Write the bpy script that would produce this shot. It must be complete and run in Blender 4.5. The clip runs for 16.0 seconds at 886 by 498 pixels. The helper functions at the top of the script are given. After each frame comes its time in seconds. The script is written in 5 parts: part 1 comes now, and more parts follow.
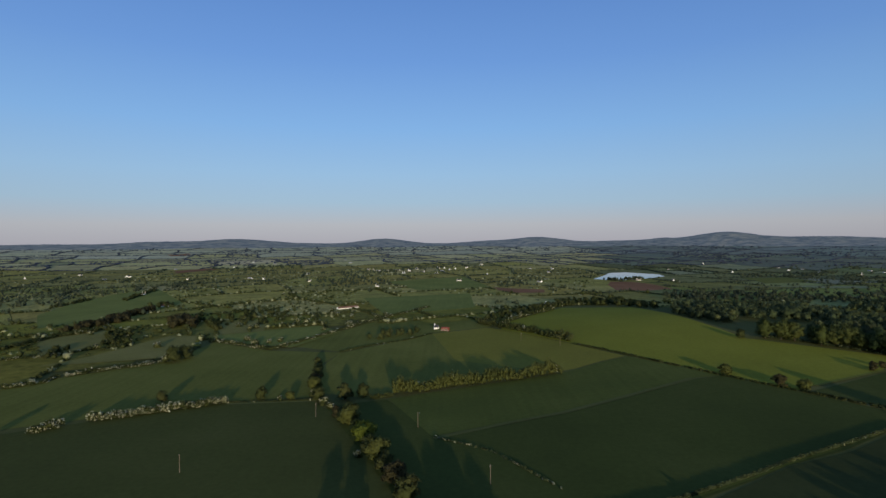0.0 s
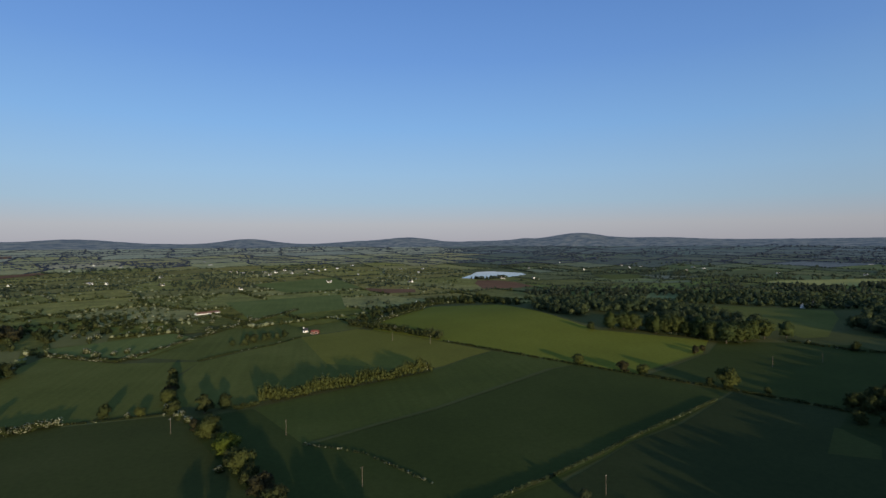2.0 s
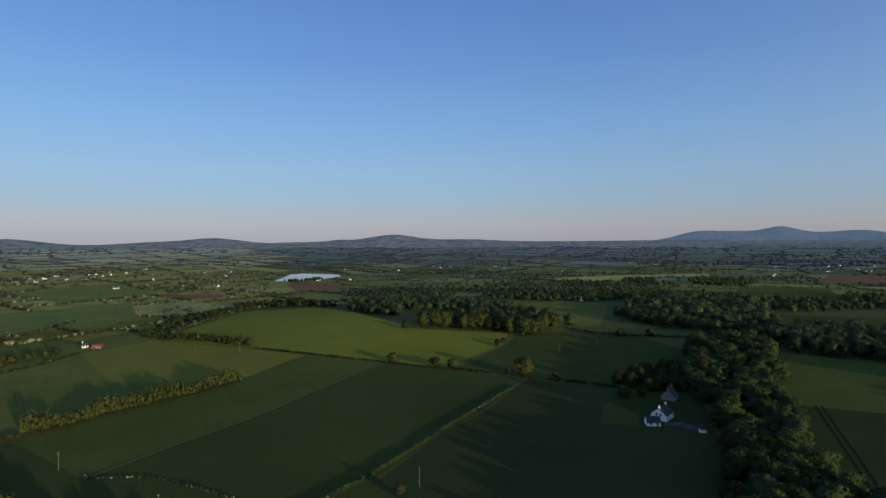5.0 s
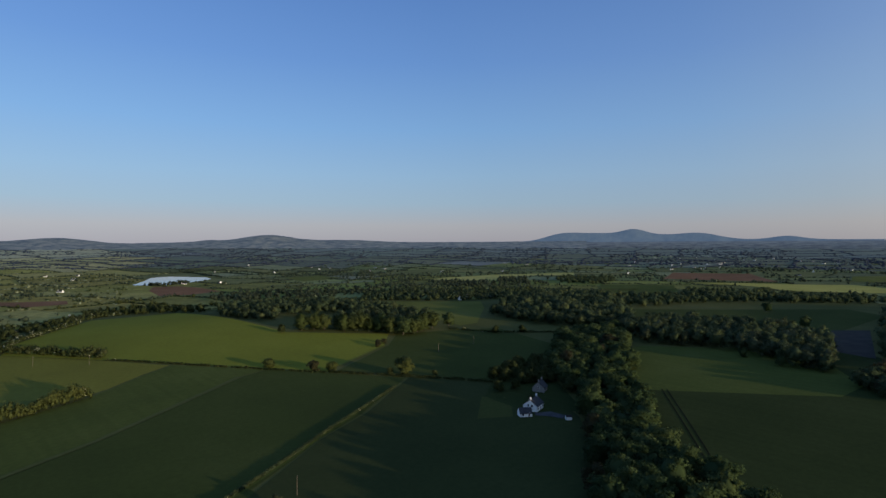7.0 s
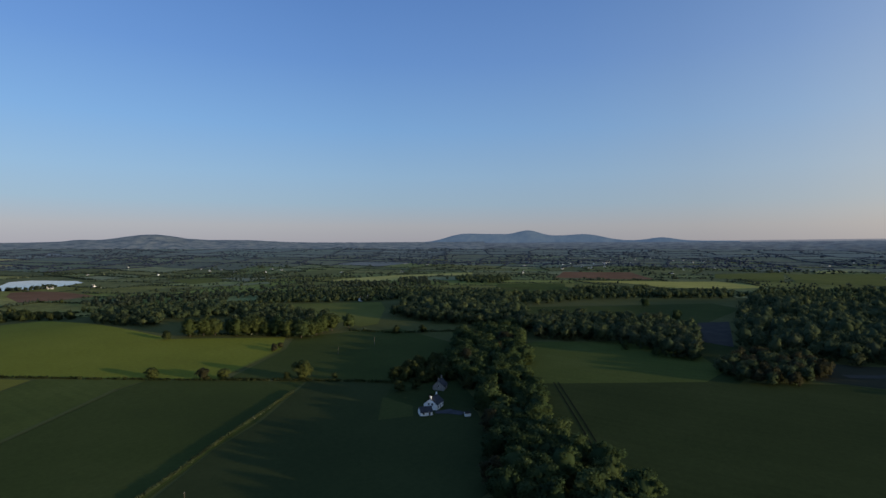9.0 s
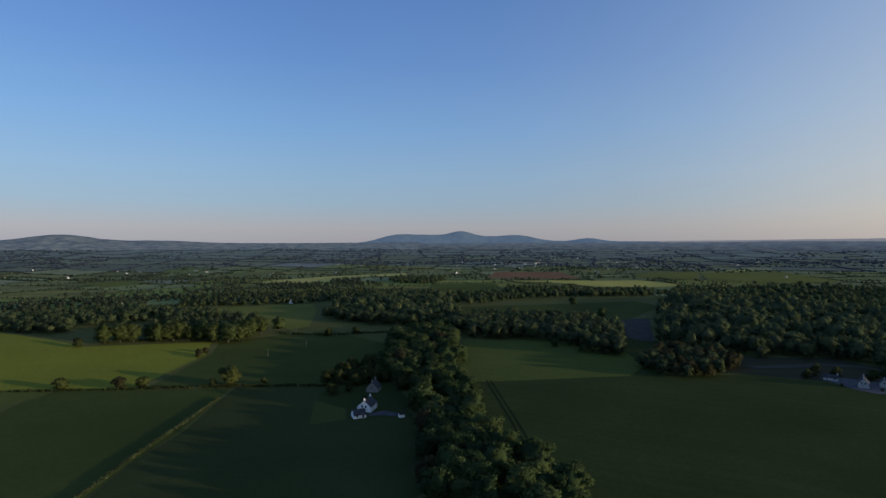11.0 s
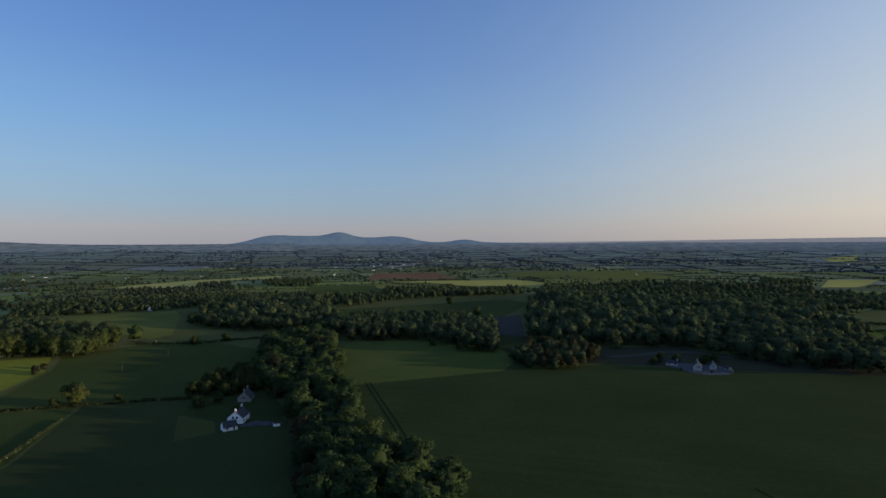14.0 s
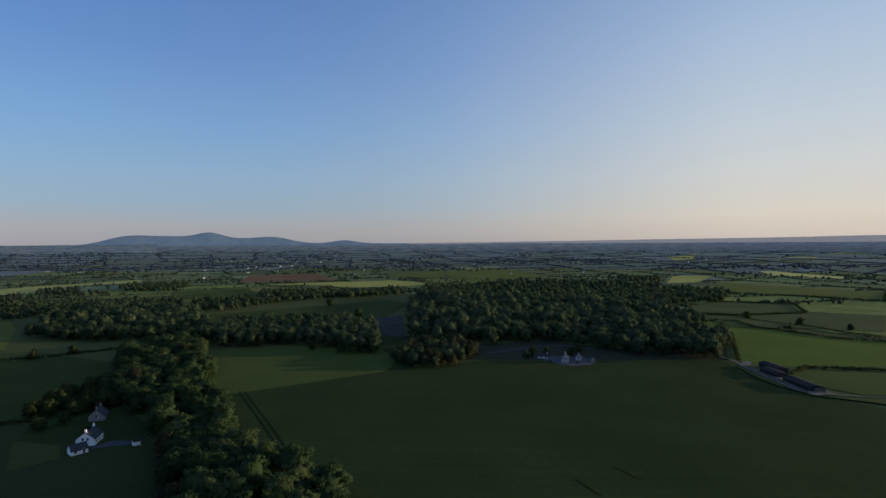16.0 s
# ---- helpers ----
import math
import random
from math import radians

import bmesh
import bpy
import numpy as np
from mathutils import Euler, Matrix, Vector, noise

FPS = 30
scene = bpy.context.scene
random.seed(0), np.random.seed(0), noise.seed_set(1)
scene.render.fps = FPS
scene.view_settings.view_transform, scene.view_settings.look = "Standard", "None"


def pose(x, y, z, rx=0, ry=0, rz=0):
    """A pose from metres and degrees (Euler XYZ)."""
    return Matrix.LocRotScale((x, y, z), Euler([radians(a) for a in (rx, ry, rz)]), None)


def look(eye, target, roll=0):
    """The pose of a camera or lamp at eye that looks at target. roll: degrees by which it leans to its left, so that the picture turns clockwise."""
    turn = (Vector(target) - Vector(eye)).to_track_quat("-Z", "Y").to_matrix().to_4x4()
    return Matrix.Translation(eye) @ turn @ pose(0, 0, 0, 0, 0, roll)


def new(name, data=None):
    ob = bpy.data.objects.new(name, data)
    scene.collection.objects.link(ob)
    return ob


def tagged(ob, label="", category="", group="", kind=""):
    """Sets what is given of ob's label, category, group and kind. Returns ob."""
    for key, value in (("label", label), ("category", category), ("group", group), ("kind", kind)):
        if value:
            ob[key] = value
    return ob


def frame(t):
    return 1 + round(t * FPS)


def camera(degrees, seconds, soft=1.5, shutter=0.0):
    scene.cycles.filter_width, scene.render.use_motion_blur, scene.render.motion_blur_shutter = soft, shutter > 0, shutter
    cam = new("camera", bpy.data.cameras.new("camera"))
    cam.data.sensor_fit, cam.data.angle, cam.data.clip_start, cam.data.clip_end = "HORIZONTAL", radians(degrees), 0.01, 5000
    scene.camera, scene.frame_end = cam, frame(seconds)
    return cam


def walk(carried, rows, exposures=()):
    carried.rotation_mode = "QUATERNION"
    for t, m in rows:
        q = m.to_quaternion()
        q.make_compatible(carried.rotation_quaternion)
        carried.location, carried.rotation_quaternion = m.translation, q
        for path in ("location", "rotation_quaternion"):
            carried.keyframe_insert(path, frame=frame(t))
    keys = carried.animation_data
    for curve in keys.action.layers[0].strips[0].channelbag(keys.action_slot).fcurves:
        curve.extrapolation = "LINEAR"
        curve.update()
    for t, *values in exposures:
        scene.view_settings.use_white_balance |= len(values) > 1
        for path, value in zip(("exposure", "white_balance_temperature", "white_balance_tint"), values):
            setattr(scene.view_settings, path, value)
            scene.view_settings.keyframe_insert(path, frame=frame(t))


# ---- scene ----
import itertools
from mathutils import Quaternion

# ---- the camera: it hovers 100 m up and turns to the right ----
EYE = 100.0
cam = camera(78.07, 16.0, soft=1.5)
TURNS = [
    (0, 0.0, -0.82, 0.3), (0.5, -2.46, -0.83, 0.36), (1, -6.0, -0.84, 0.39), (1.5, -9.96, -0.83, 0.36),
    (2, -13.46, -0.84, 0.33), (2.5, -16.76, -0.85, 0.32), (3, -19.98, -0.85, 0.29), (3.5, -23.14, -0.84, 0.27),
    (4, -26.27, -0.81, 0.2), (6.5, -41.98, -0.71, 0.08), (7, -45.07, -0.69, 0.02), (7.5, -48.18, -0.68, -0.04),
    (8, -50.86, -0.66, -0.08), (8.5, -53.34, -0.66, -0.09), (9, -55.45, -0.63, -0.08), (11.5, -64.1, -0.52, -0.08),
    (12, -65.93, -0.48, -0.07), (12.5, -67.9, -0.47, -0.03), (13, -70.07, -0.46, -0.01), (13.5, -72.38, -0.43, -0.01),
    (14, -75.04, -0.41, 0.0), (14.5, -78.12, -0.38, 0.02), (15, -81.32, -0.39, 0.03), (15.5, -84.39, -0.35, 0.05),
    (16, -87.45, -0.34, 0.09)]
walk(cam, [(t, pose(0, 0, EYE, 90 + p, r, w)) for t, w, p, r in TURNS], [(0, 0.0), (16, 0.0)])

# ---- light: a low evening sun behind the first view, clear sky ----
SUN_AZ, SUN_EL = 171.0, 6.2          # clockwise from +y, above the horizon
world = bpy.data.worlds.new("evening_sky")
scene.world = world
world.use_nodes = True
wn = world.node_tree
wn.nodes.clear()
sky = wn.nodes.new("ShaderNodeTexSky")
sky.sky_type, sky.sun_disc = "NISHITA", False
sky.sun_elevation, sky.sun_rotation = radians(SUN_EL), radians(SUN_AZ)
sky.altitude, sky.air_density, sky.dust_density, sky.ozone_density = 100, 1.0, 0.6, 3.0
to_sun = Vector((math.sin(radians(SUN_AZ)) * math.cos(radians(SUN_EL)),
                 math.cos(radians(SUN_AZ)) * math.cos(radians(SUN_EL)), math.sin(radians(SUN_EL))))


def sky_ramp(fac, stops):
    r = wn.nodes.new("ShaderNodeValToRGB")
    e = r.color_ramp.elements
    while len(e) < len(stops):
        e.new(0.5)
    for el, (pos, col) in zip(e, stops):
        el.position, el.color = pos, (*col, 1)
    wn.links.new(fac, r.inputs[0])
    return r.outputs[0]


def sky_mix(fac, a, b):
    n = wn.nodes.new("ShaderNodeMix")
    n.data_type = "RGBA"
    if hasattr(fac, "is_linked"):
        wn.links.new(fac, n.inputs[0])
    else:
        n.inputs[0].default_value = fac
    wn.links.new(a, n.inputs[6])
    wn.links.new(b, n.inputs[7])
    return n.outputs[2]


# evening haze: blue above, a rosy belt opposite the sun, cream towards the sun
toward = wn.nodes.new("ShaderNodeTexCoord").outputs["Generated"]
split_dir = wn.nodes.new("ShaderNodeSeparateXYZ")
wn.links.new(toward, split_dir.inputs[0])
dot = wn.nodes.new("ShaderNodeVectorMath")
dot.operation = "DOT_PRODUCT"
dot.inputs[1].default_value = to_sun
wn.links.new(toward, dot.inputs[0])
side = wn.nodes.new("ShaderNodeMapRange")
side.inputs["From Min"].default_value, side.inputs["From Max"].default_value = -1, 1
wn.links.new(dot.outputs["Value"], side.inputs["Value"])
away = sky_ramp(split_dir.outputs["Z"], [(0.0, (0.42, 0.42, 0.485)), (0.03, (0.465, 0.48, 0.54)), (0.07, (0.375, 0.525, 0.685)), (0.12, (0.33, 0.53, 0.775)),
                                         (0.2, (0.243, 0.47, 0.83)), (0.31, (0.165, 0.35, 0.76)), (0.45, (0.11, 0.255, 0.64)), (1.0, (0.1, 0.22, 0.55))])
near_sun = sky_ramp(split_dir.outputs["Z"], [(0.0, (0.62, 0.54, 0.49)), (0.05, (0.76, 0.67, 0.57)), (0.12, (0.7, 0.69, 0.66)), (0.2, (0.6, 0.66, 0.71)),
                                             (0.31, (0.47, 0.58, 0.73)), (0.45, (0.3, 0.45, 0.68)), (1.0, (0.12, 0.23, 0.52))])
turn_to = sky_ramp(side.outputs[0], [(0.25, (0, 0, 0)), (0.42, (0.09, 0.09, 0.09)), (0.57, (0.3, 0.3, 0.3)), (0.78, (0.9, 0.9, 0.9)), (0.95, (1, 1, 1))])
haze = sky_mix(turn_to, away, near_sun)
clear = sky_ramp(side.outputs[0], [(0.0, (1, 1, 1)), (0.25, (0.86, 0.85, 0.84)), (0.36, (0.81, 0.81, 0.81)), (0.5, (0.79, 0.79, 0.79)), (0.68, (0.9, 0.89, 0.88)), (0.8, (1, 1, 1))])
dim = wn.nodes.new("ShaderNodeMix")
dim.data_type, dim.blend_type = "RGBA", "MULTIPLY"
dim.inputs[0].default_value = 1.0
wn.links.new(haze, dim.inputs[6])
wn.links.new(clear, dim.inputs[7])
scaled = wn.nodes.new("ShaderNodeMix")
scaled.data_type, scaled.blend_type = "RGBA", "MULTIPLY"
scaled.inputs[0].default_value = 1.0
scaled.inputs[7].default_value = (0.12, 0.12, 0.12, 1)
wn.links.new(sky.outputs[0], scaled.inputs[6])
bg = wn.nodes.new("ShaderNodeBackground")
bg.inputs["Strength"].default_value = 1.0
wout = wn.nodes.new("ShaderNodeOutputWorld")
wn.links.new(sky_mix(0.88, scaled.outputs[2], dim.outputs[2]), bg.inputs[0])
wn.links.new(bg.outputs[0], wout.inputs[0])
sun = new("sun", bpy.data.lights.new("sun", "SUN"))
sun.data.energy, sun.data.angle, sun.data.color = 4.4, radians(0.6), (1.0, 0.82, 0.56)
sun.matrix_world = look((0, 0, 400), Vector((0, 0, 400)) - to_sun)


# ---- materials ----
def material(name, rough=0.9, spec=0.2):
    m = bpy.data.materials.new(name)
    m.use_nodes = True
    p = m.node_tree.nodes["Principled BSDF"]
    p.inputs["Roughness"].default_value = rough
    p.inputs["Specular IOR Level"].default_value = spec
    return m, m.node_tree, p


def node(nt, kind, **settings):
    n = nt.nodes.new(kind)
    for k, v in settings.items():
        n.inputs[k].default_value = v
    return n


def noise_at(nt, scale, detail=3.0, rough=0.55, stretch=None):
    """Noise in world metres; scale in bumps per metre."""
    geo = nt.nodes.new("ShaderNodeNewGeometry")
    n = node(nt, "ShaderNodeTexNoise", Scale=scale, Detail=detail, Roughness=rough)
    if stretch:
        mp = nt.nodes.new("ShaderNodeMapping")
        mp.inputs["Rotation"].default_value = (0, 0, radians(stretch[0]))
        mp.inputs["Scale"].default_value = (stretch[1], stretch[2], 1)
        nt.links.new(geo.outputs["Position"], mp.inputs["Vector"])
        nt.links.new(mp.outputs[0], n.inputs["Vector"])
    else:
        nt.links.new(geo.outputs["Position"], n.inputs["Vector"])
    return n.outputs["Fac"]


def ramp(nt, fac, stops):
    r = nt.nodes.new("ShaderNodeValToRGB")
    e = r.color_ramp.elements
    while len(e) < len(stops):
        e.new(0.5)
    for el, (pos, col) in zip(e, stops):
        el.position, el.color = pos, (*col, 1)
    nt.links.new(fac, r.inputs[0])
    return r.outputs[0]


def blend(nt, fac, a, b, mode="MIX"):
    m = nt.nodes.new("ShaderNodeMix")
    m.data_type, m.blend_type = "RGBA", mode
    for sock, val in ((0, fac), (6, a), (7, b)):
        if hasattr(val, "is_linked"):
            nt.links.new(val, m.inputs[sock])
        elif sock == 0:
            m.inputs[0].default_value = val
        else:
            m.inputs[sock].default_value = (*val, 1)
    return m.outputs[2]


def relief(nt, p, fac, strength, distance):
    b = node(nt, "ShaderNodeBump", Strength=strength, Distance=distance)
    nt.links.new(fac, b.inputs["Height"])
    nt.links.new(b.outputs[0], p.inputs["Normal"])


def grass(name, dark, mid, light, drill=None):
    """Pasture or crop: broad patches, tufts, and faint drill or mowing lines."""
    # blue is raised to put some of the bluish haze into the colour
    dark, mid, light = [(c[0] * 1.24, c[1] * 1.13, c[2] * 1.95) for c in (dark, mid, light)]
    m, nt, p = material(name, 1.0, 0.02)
    broad = ramp(nt, noise_at(nt, 0.013, 4), [(0.3, dark), (0.52, mid), (0.75, light)])
    tuft = ramp(nt, noise_at(nt, 0.35, 3, 0.7), [(0.3, (0.88, 0.88, 0.88)), (0.7, (1.1, 1.1, 1.1))])
    col = blend(nt, 1.0, broad, tuft, "MULTIPLY")
    if drill is not None:
        lines = ramp(nt, noise_at(nt, 1.0, 1, 0.4, (drill, 0.25, 0.004)), [(0.35, (0.95, 0.95, 0.95)), (0.65, (1.04, 1.04, 1.04))])
        col = blend(nt, 1.0, col, lines, "MULTIPLY")
    nt.links.new(col, p.inputs["Base Color"])
    relief(nt, p, noise_at(nt, 0.8, 4, 0.7), 0.25, 0.12)
    return m


def leaves(name, dark, mid, light, per_object=False):
    # raised blue stands in for bluish haze over the foliage
    dark, mid, light = [(c[0] * 1.24, c[1] * 1.3, c[2] * 1.8) for c in (dark, mid, light)]
    m, nt, p = material(name, 0.9, 0.06)
    src = nt.nodes.new("ShaderNodeObjectInfo").outputs["Random"] if per_object else noise_at(nt, 0.06, 2)
    tree = ramp(nt, src, [(0.25, dark), (0.5, mid), (0.8, light)])
    isl = nt.nodes.new("ShaderNodeNewGeometry").outputs["Random Per Island"]
    tone = ramp(nt, isl, [(0.0, (0.84, 0.85, 0.8)), (1.0, (1.17, 1.16, 1.12))])
    col = blend(nt, 1.0, tree, tone, "MULTIPLY")
    nt.links.new(col, p.inputs["Base Color"])
    relief(nt, p, noise_at(nt, 1.6, 3, 0.7), 0.3, 0.3)
    thin = nt.nodes.new("ShaderNodeBsdfTranslucent")      # light that passes through the leaves
    nt.links.new(col, thin.inputs["Color"])
    both = node(nt, "ShaderNodeMixShader", Fac=0.42)
    nt.links.new(p.outputs[0], both.inputs[1])
    nt.links.new(thin.outputs[0], both.inputs[2])
    nt.links.new(both.outputs[0], nt.nodes["Material Output"].inputs["Surface"])
    return m


def plain(name, a, b, scale, rough=0.8, spec=0.3, bump=0.3):
    m, nt, p = material(name, rough, spec)
    nt.links.new(ramp(nt, noise_at(nt, scale, 5, 0.65), [(0.3, a), (0.7, b)]), p.inputs["Base Color"])
    relief(nt, p, noise_at(nt, scale * 6, 3), bump, 0.05)
    return m


GRASS_GROUND = grass("rough_pasture", (0.056, 0.066, 0.012), (0.068, 0.078, 0.015), (0.088, 0.094, 0.02))
GRASS_LUSH = grass("lush_pasture", (0.0484, 0.066, 0.00945), (0.0583, 0.077, 0.0105), (0.0715, 0.0902, 0.0137), 25)
# grazed tone; also laid where shade is painted into a pasture
GRASS_MID = grass("grazed_and_shade_tint", (0.0333, 0.0469, 0.0073), (0.0398, 0.055, 0.00822), (0.0484, 0.0629, 0.0101))
GRASS_OLD = grass("old_pasture", (0.042, 0.053, 0.009), (0.049, 0.061, 0.01), (0.058, 0.069, 0.012))
GRASS_SPRING = grass("spring_crop", (0.07, 0.098, 0.0095), (0.082, 0.112, 0.0105), (0.094, 0.124, 0.013), -30)
GRASS_BRIGHT = grass("bright_spring_crop", (0.114, 0.13, 0.011), (0.127, 0.145, 0.012), (0.14, 0.157, 0.014))
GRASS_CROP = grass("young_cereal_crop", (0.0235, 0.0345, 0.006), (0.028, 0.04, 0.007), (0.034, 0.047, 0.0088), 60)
# lighter copy of the lush pasture, with sunlight put into its colour
GRASS_SUNNY = grass("sunny_meadow", (0.0787, 0.0927, 0.0121), (0.095, 0.109, 0.0145), (0.115, 0.127, 0.0182), 25)
YELLOW = grass("yellow_green_rape", (0.25, 0.25, 0.035), (0.29, 0.28, 0.04), (0.32, 0.31, 0.05), 70)
PALE = grass("pale_cut_grass", (0.14, 0.165, 0.045), (0.165, 0.19, 0.055), (0.19, 0.21, 0.07), 40)
SOIL = grass("ploughed_red_soil", (0.13, 0.075, 0.022), (0.155, 0.088, 0.026), (0.18, 0.105, 0.033), 20)
DULL = grass("dull_olive_pasture", (0.054, 0.066, 0.013), (0.065, 0.079, 0.015), (0.077, 0.09, 0.018), 25)
BRIGHT_CROP = grass("pale_flowering_crop", (0.36, 0.34, 0.06), (0.42, 0.39, 0.07), (0.46, 0.42, 0.08), 60)
HAY = grass("mown_hay_field", (0.24, 0.245, 0.04), (0.28, 0.28, 0.048), (0.31, 0.31, 0.06), 50)
BANK = grass("dry_grass_bank", (0.0808, 0.0972, 0.02), (0.0997, 0.117, 0.025), (0.119, 0.13, 0.032))



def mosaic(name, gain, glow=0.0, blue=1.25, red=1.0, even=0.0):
    """Fields told apart by their own tint; blue and glow paint haze into the far ones."""
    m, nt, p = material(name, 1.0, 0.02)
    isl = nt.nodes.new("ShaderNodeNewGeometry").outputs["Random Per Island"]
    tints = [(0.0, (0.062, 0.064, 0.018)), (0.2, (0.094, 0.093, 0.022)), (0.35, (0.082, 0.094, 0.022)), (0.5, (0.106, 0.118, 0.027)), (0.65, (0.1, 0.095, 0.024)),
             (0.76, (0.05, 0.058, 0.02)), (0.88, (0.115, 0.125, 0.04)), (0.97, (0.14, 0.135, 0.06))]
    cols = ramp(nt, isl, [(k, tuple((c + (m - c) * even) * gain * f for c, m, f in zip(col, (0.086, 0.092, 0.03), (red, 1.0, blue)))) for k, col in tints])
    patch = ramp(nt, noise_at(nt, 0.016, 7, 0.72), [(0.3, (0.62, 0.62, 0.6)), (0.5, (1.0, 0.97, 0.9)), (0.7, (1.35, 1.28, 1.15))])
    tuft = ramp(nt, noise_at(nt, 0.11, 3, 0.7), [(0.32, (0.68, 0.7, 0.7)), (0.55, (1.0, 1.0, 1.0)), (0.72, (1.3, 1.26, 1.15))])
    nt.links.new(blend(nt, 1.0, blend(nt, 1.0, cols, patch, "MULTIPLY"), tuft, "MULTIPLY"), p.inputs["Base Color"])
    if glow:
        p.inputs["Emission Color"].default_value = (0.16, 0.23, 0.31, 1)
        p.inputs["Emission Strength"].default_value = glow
    return m


# western layers: raised gain and red put warm sunlit haze into the colour
MOSAIC = (mosaic("west_sunlit_mosaic", 2.35, 0.0, 1.05, 1.16, 0.4), mosaic("field_mosaic", 1.9, 0.0, 1.2, 0.98), mosaic("outer_field_mosaic", 1.75, 0.0, 1.6, 0.95, 0.2),
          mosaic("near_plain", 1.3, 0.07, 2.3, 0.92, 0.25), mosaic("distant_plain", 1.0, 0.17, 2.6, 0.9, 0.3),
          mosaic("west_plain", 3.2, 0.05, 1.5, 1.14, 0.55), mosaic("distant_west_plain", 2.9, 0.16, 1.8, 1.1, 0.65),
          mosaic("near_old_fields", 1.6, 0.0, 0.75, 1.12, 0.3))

LEAF = leaves("broad_leaves", (0.0311, 0.049, 0.0156), (0.0438, 0.0634, 0.0183), (0.0585, 0.078, 0.0227), True)
LEAF_WOOD = leaves("wood_canopy", (0.03, 0.044, 0.018), (0.05, 0.066, 0.024), (0.088, 0.094, 0.03))
LEAF_HEDGE = leaves("hedge_leaves", (0.036, 0.0464, 0.0133), (0.048, 0.0573, 0.016), (0.064, 0.0669, 0.021))
LEAF_GOLD = leaves("fresh_golden_leaves", (0.056, 0.066, 0.016), (0.07, 0.079, 0.019), (0.086, 0.092, 0.023))
LEAF_LIME = leaves("fresh_lime_leaves", (0.066, 0.086, 0.012), (0.08, 0.1, 0.014), (0.095, 0.112, 0.018))
# lighter leaf copy: sunlight on the crop-edge trees put into the colour
LEAF_SUNLIT = leaves("sunlit_tint_leaves", (0.05, 0.064, 0.016), (0.058, 0.072, 0.018), (0.068, 0.08, 0.02), True)
LEAF_BROWN = leaves("copper_leaves", (0.0374, 0.0361, 0.0133), (0.0459, 0.0427, 0.0162), (0.0561, 0.0503, 0.0199))
LEAF_GREY = leaves("pale_grey_leaves", (0.05, 0.06, 0.024), (0.06, 0.07, 0.027), (0.072, 0.083, 0.032))
# bluer leaf copies: haze painted into the colour of distant foliage
LEAF_FAR = leaves("hazy_far_hedges", (0.0356, 0.047, 0.024), (0.0452, 0.057, 0.027), (0.0566, 0.067, 0.032))
LEAF_DISTANT = leaves("hazy_distant_hedges", (0.036, 0.046, 0.05), (0.046, 0.056, 0.058), (0.058, 0.067, 0.068))
BLOSSOM = leaves("hawthorn_blossom", (0.34, 0.33, 0.16), (0.45, 0.44, 0.23), (0.56, 0.55, 0.31))
BARK = plain("bark", (0.05, 0.04, 0.03), (0.11, 0.09, 0.065), 1.2)
TIMBER = plain("weathered_pole", (0.09, 0.075, 0.055), (0.16, 0.135, 0.105), 0.9)
RENDER_WHITE = plain("white_render", (0.7, 0.7, 0.68), (0.82, 0.82, 0.8), 0.5, 0.85)
SLATE = plain("slate", (0.03, 0.031, 0.036), (0.055, 0.056, 0.062), 0.8, 0.8, 0.12)
RED_ROOF = plain("red_oxide_sheet", (0.18, 0.0466, 0.027), (0.24, 0.0731, 0.0385), 0.4, 0.6)
BROWN_ROOF = plain("brown_tile", (0.13, 0.07, 0.045), (0.2, 0.11, 0.07), 0.5)
SHEET = plain("dark_sheet_roof", (0.028, 0.025, 0.023), (0.05, 0.044, 0.04), 0.3, 0.95, 0.04)
LIMEWASH = plain("old_limewash", (0.24, 0.24, 0.24), (0.42, 0.42, 0.41), 0.5, 0.9)
STONE = plain("grey_stone", (0.15, 0.145, 0.135), (0.26, 0.25, 0.23), 0.6)
CONCRETE = plain("concrete_yard", (0.1, 0.086, 0.066), (0.22, 0.19, 0.15), 0.16, 1.0, 0.05)
GLASS = plain("dark_window_glass", (0.01, 0.012, 0.015), (0.02, 0.022, 0.026), 0.5, 0.08, 0.6, 0.0)
FRAME = plain("painted_window_frame", (0.6, 0.6, 0.58), (0.7, 0.7, 0.68), 1.0, 0.5)
DOOR = plain("dark_door", (0.05, 0.03, 0.025), (0.08, 0.05, 0.04), 1.0, 0.5)
CHINA = plain("white_insulator", (0.6, 0.6, 0.6), (0.75, 0.75, 0.74), 1.0, 0.3)

m, nt, p = material("still_water", 0.03, 0.16)
p.inputs["Base Color"].default_value = (0.03, 0.04, 0.045, 1)
relief(nt, p, noise_at(nt, 0.25, 3), 0.002, 0.02)
WATER = m


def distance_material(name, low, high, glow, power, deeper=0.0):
    """Hills far off, their haze painted on as a bluish emission."""
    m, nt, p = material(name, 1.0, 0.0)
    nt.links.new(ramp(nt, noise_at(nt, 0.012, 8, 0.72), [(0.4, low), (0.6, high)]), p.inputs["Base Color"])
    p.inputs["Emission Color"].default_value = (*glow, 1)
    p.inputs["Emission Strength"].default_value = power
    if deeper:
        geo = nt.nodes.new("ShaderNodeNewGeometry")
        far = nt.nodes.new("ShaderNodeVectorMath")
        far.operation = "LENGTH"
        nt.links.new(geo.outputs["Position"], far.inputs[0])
        # the painted haze glow grows with distance
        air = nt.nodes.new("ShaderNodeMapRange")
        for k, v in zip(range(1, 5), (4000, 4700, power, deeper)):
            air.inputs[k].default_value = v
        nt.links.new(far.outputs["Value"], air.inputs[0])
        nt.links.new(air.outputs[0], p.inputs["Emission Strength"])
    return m


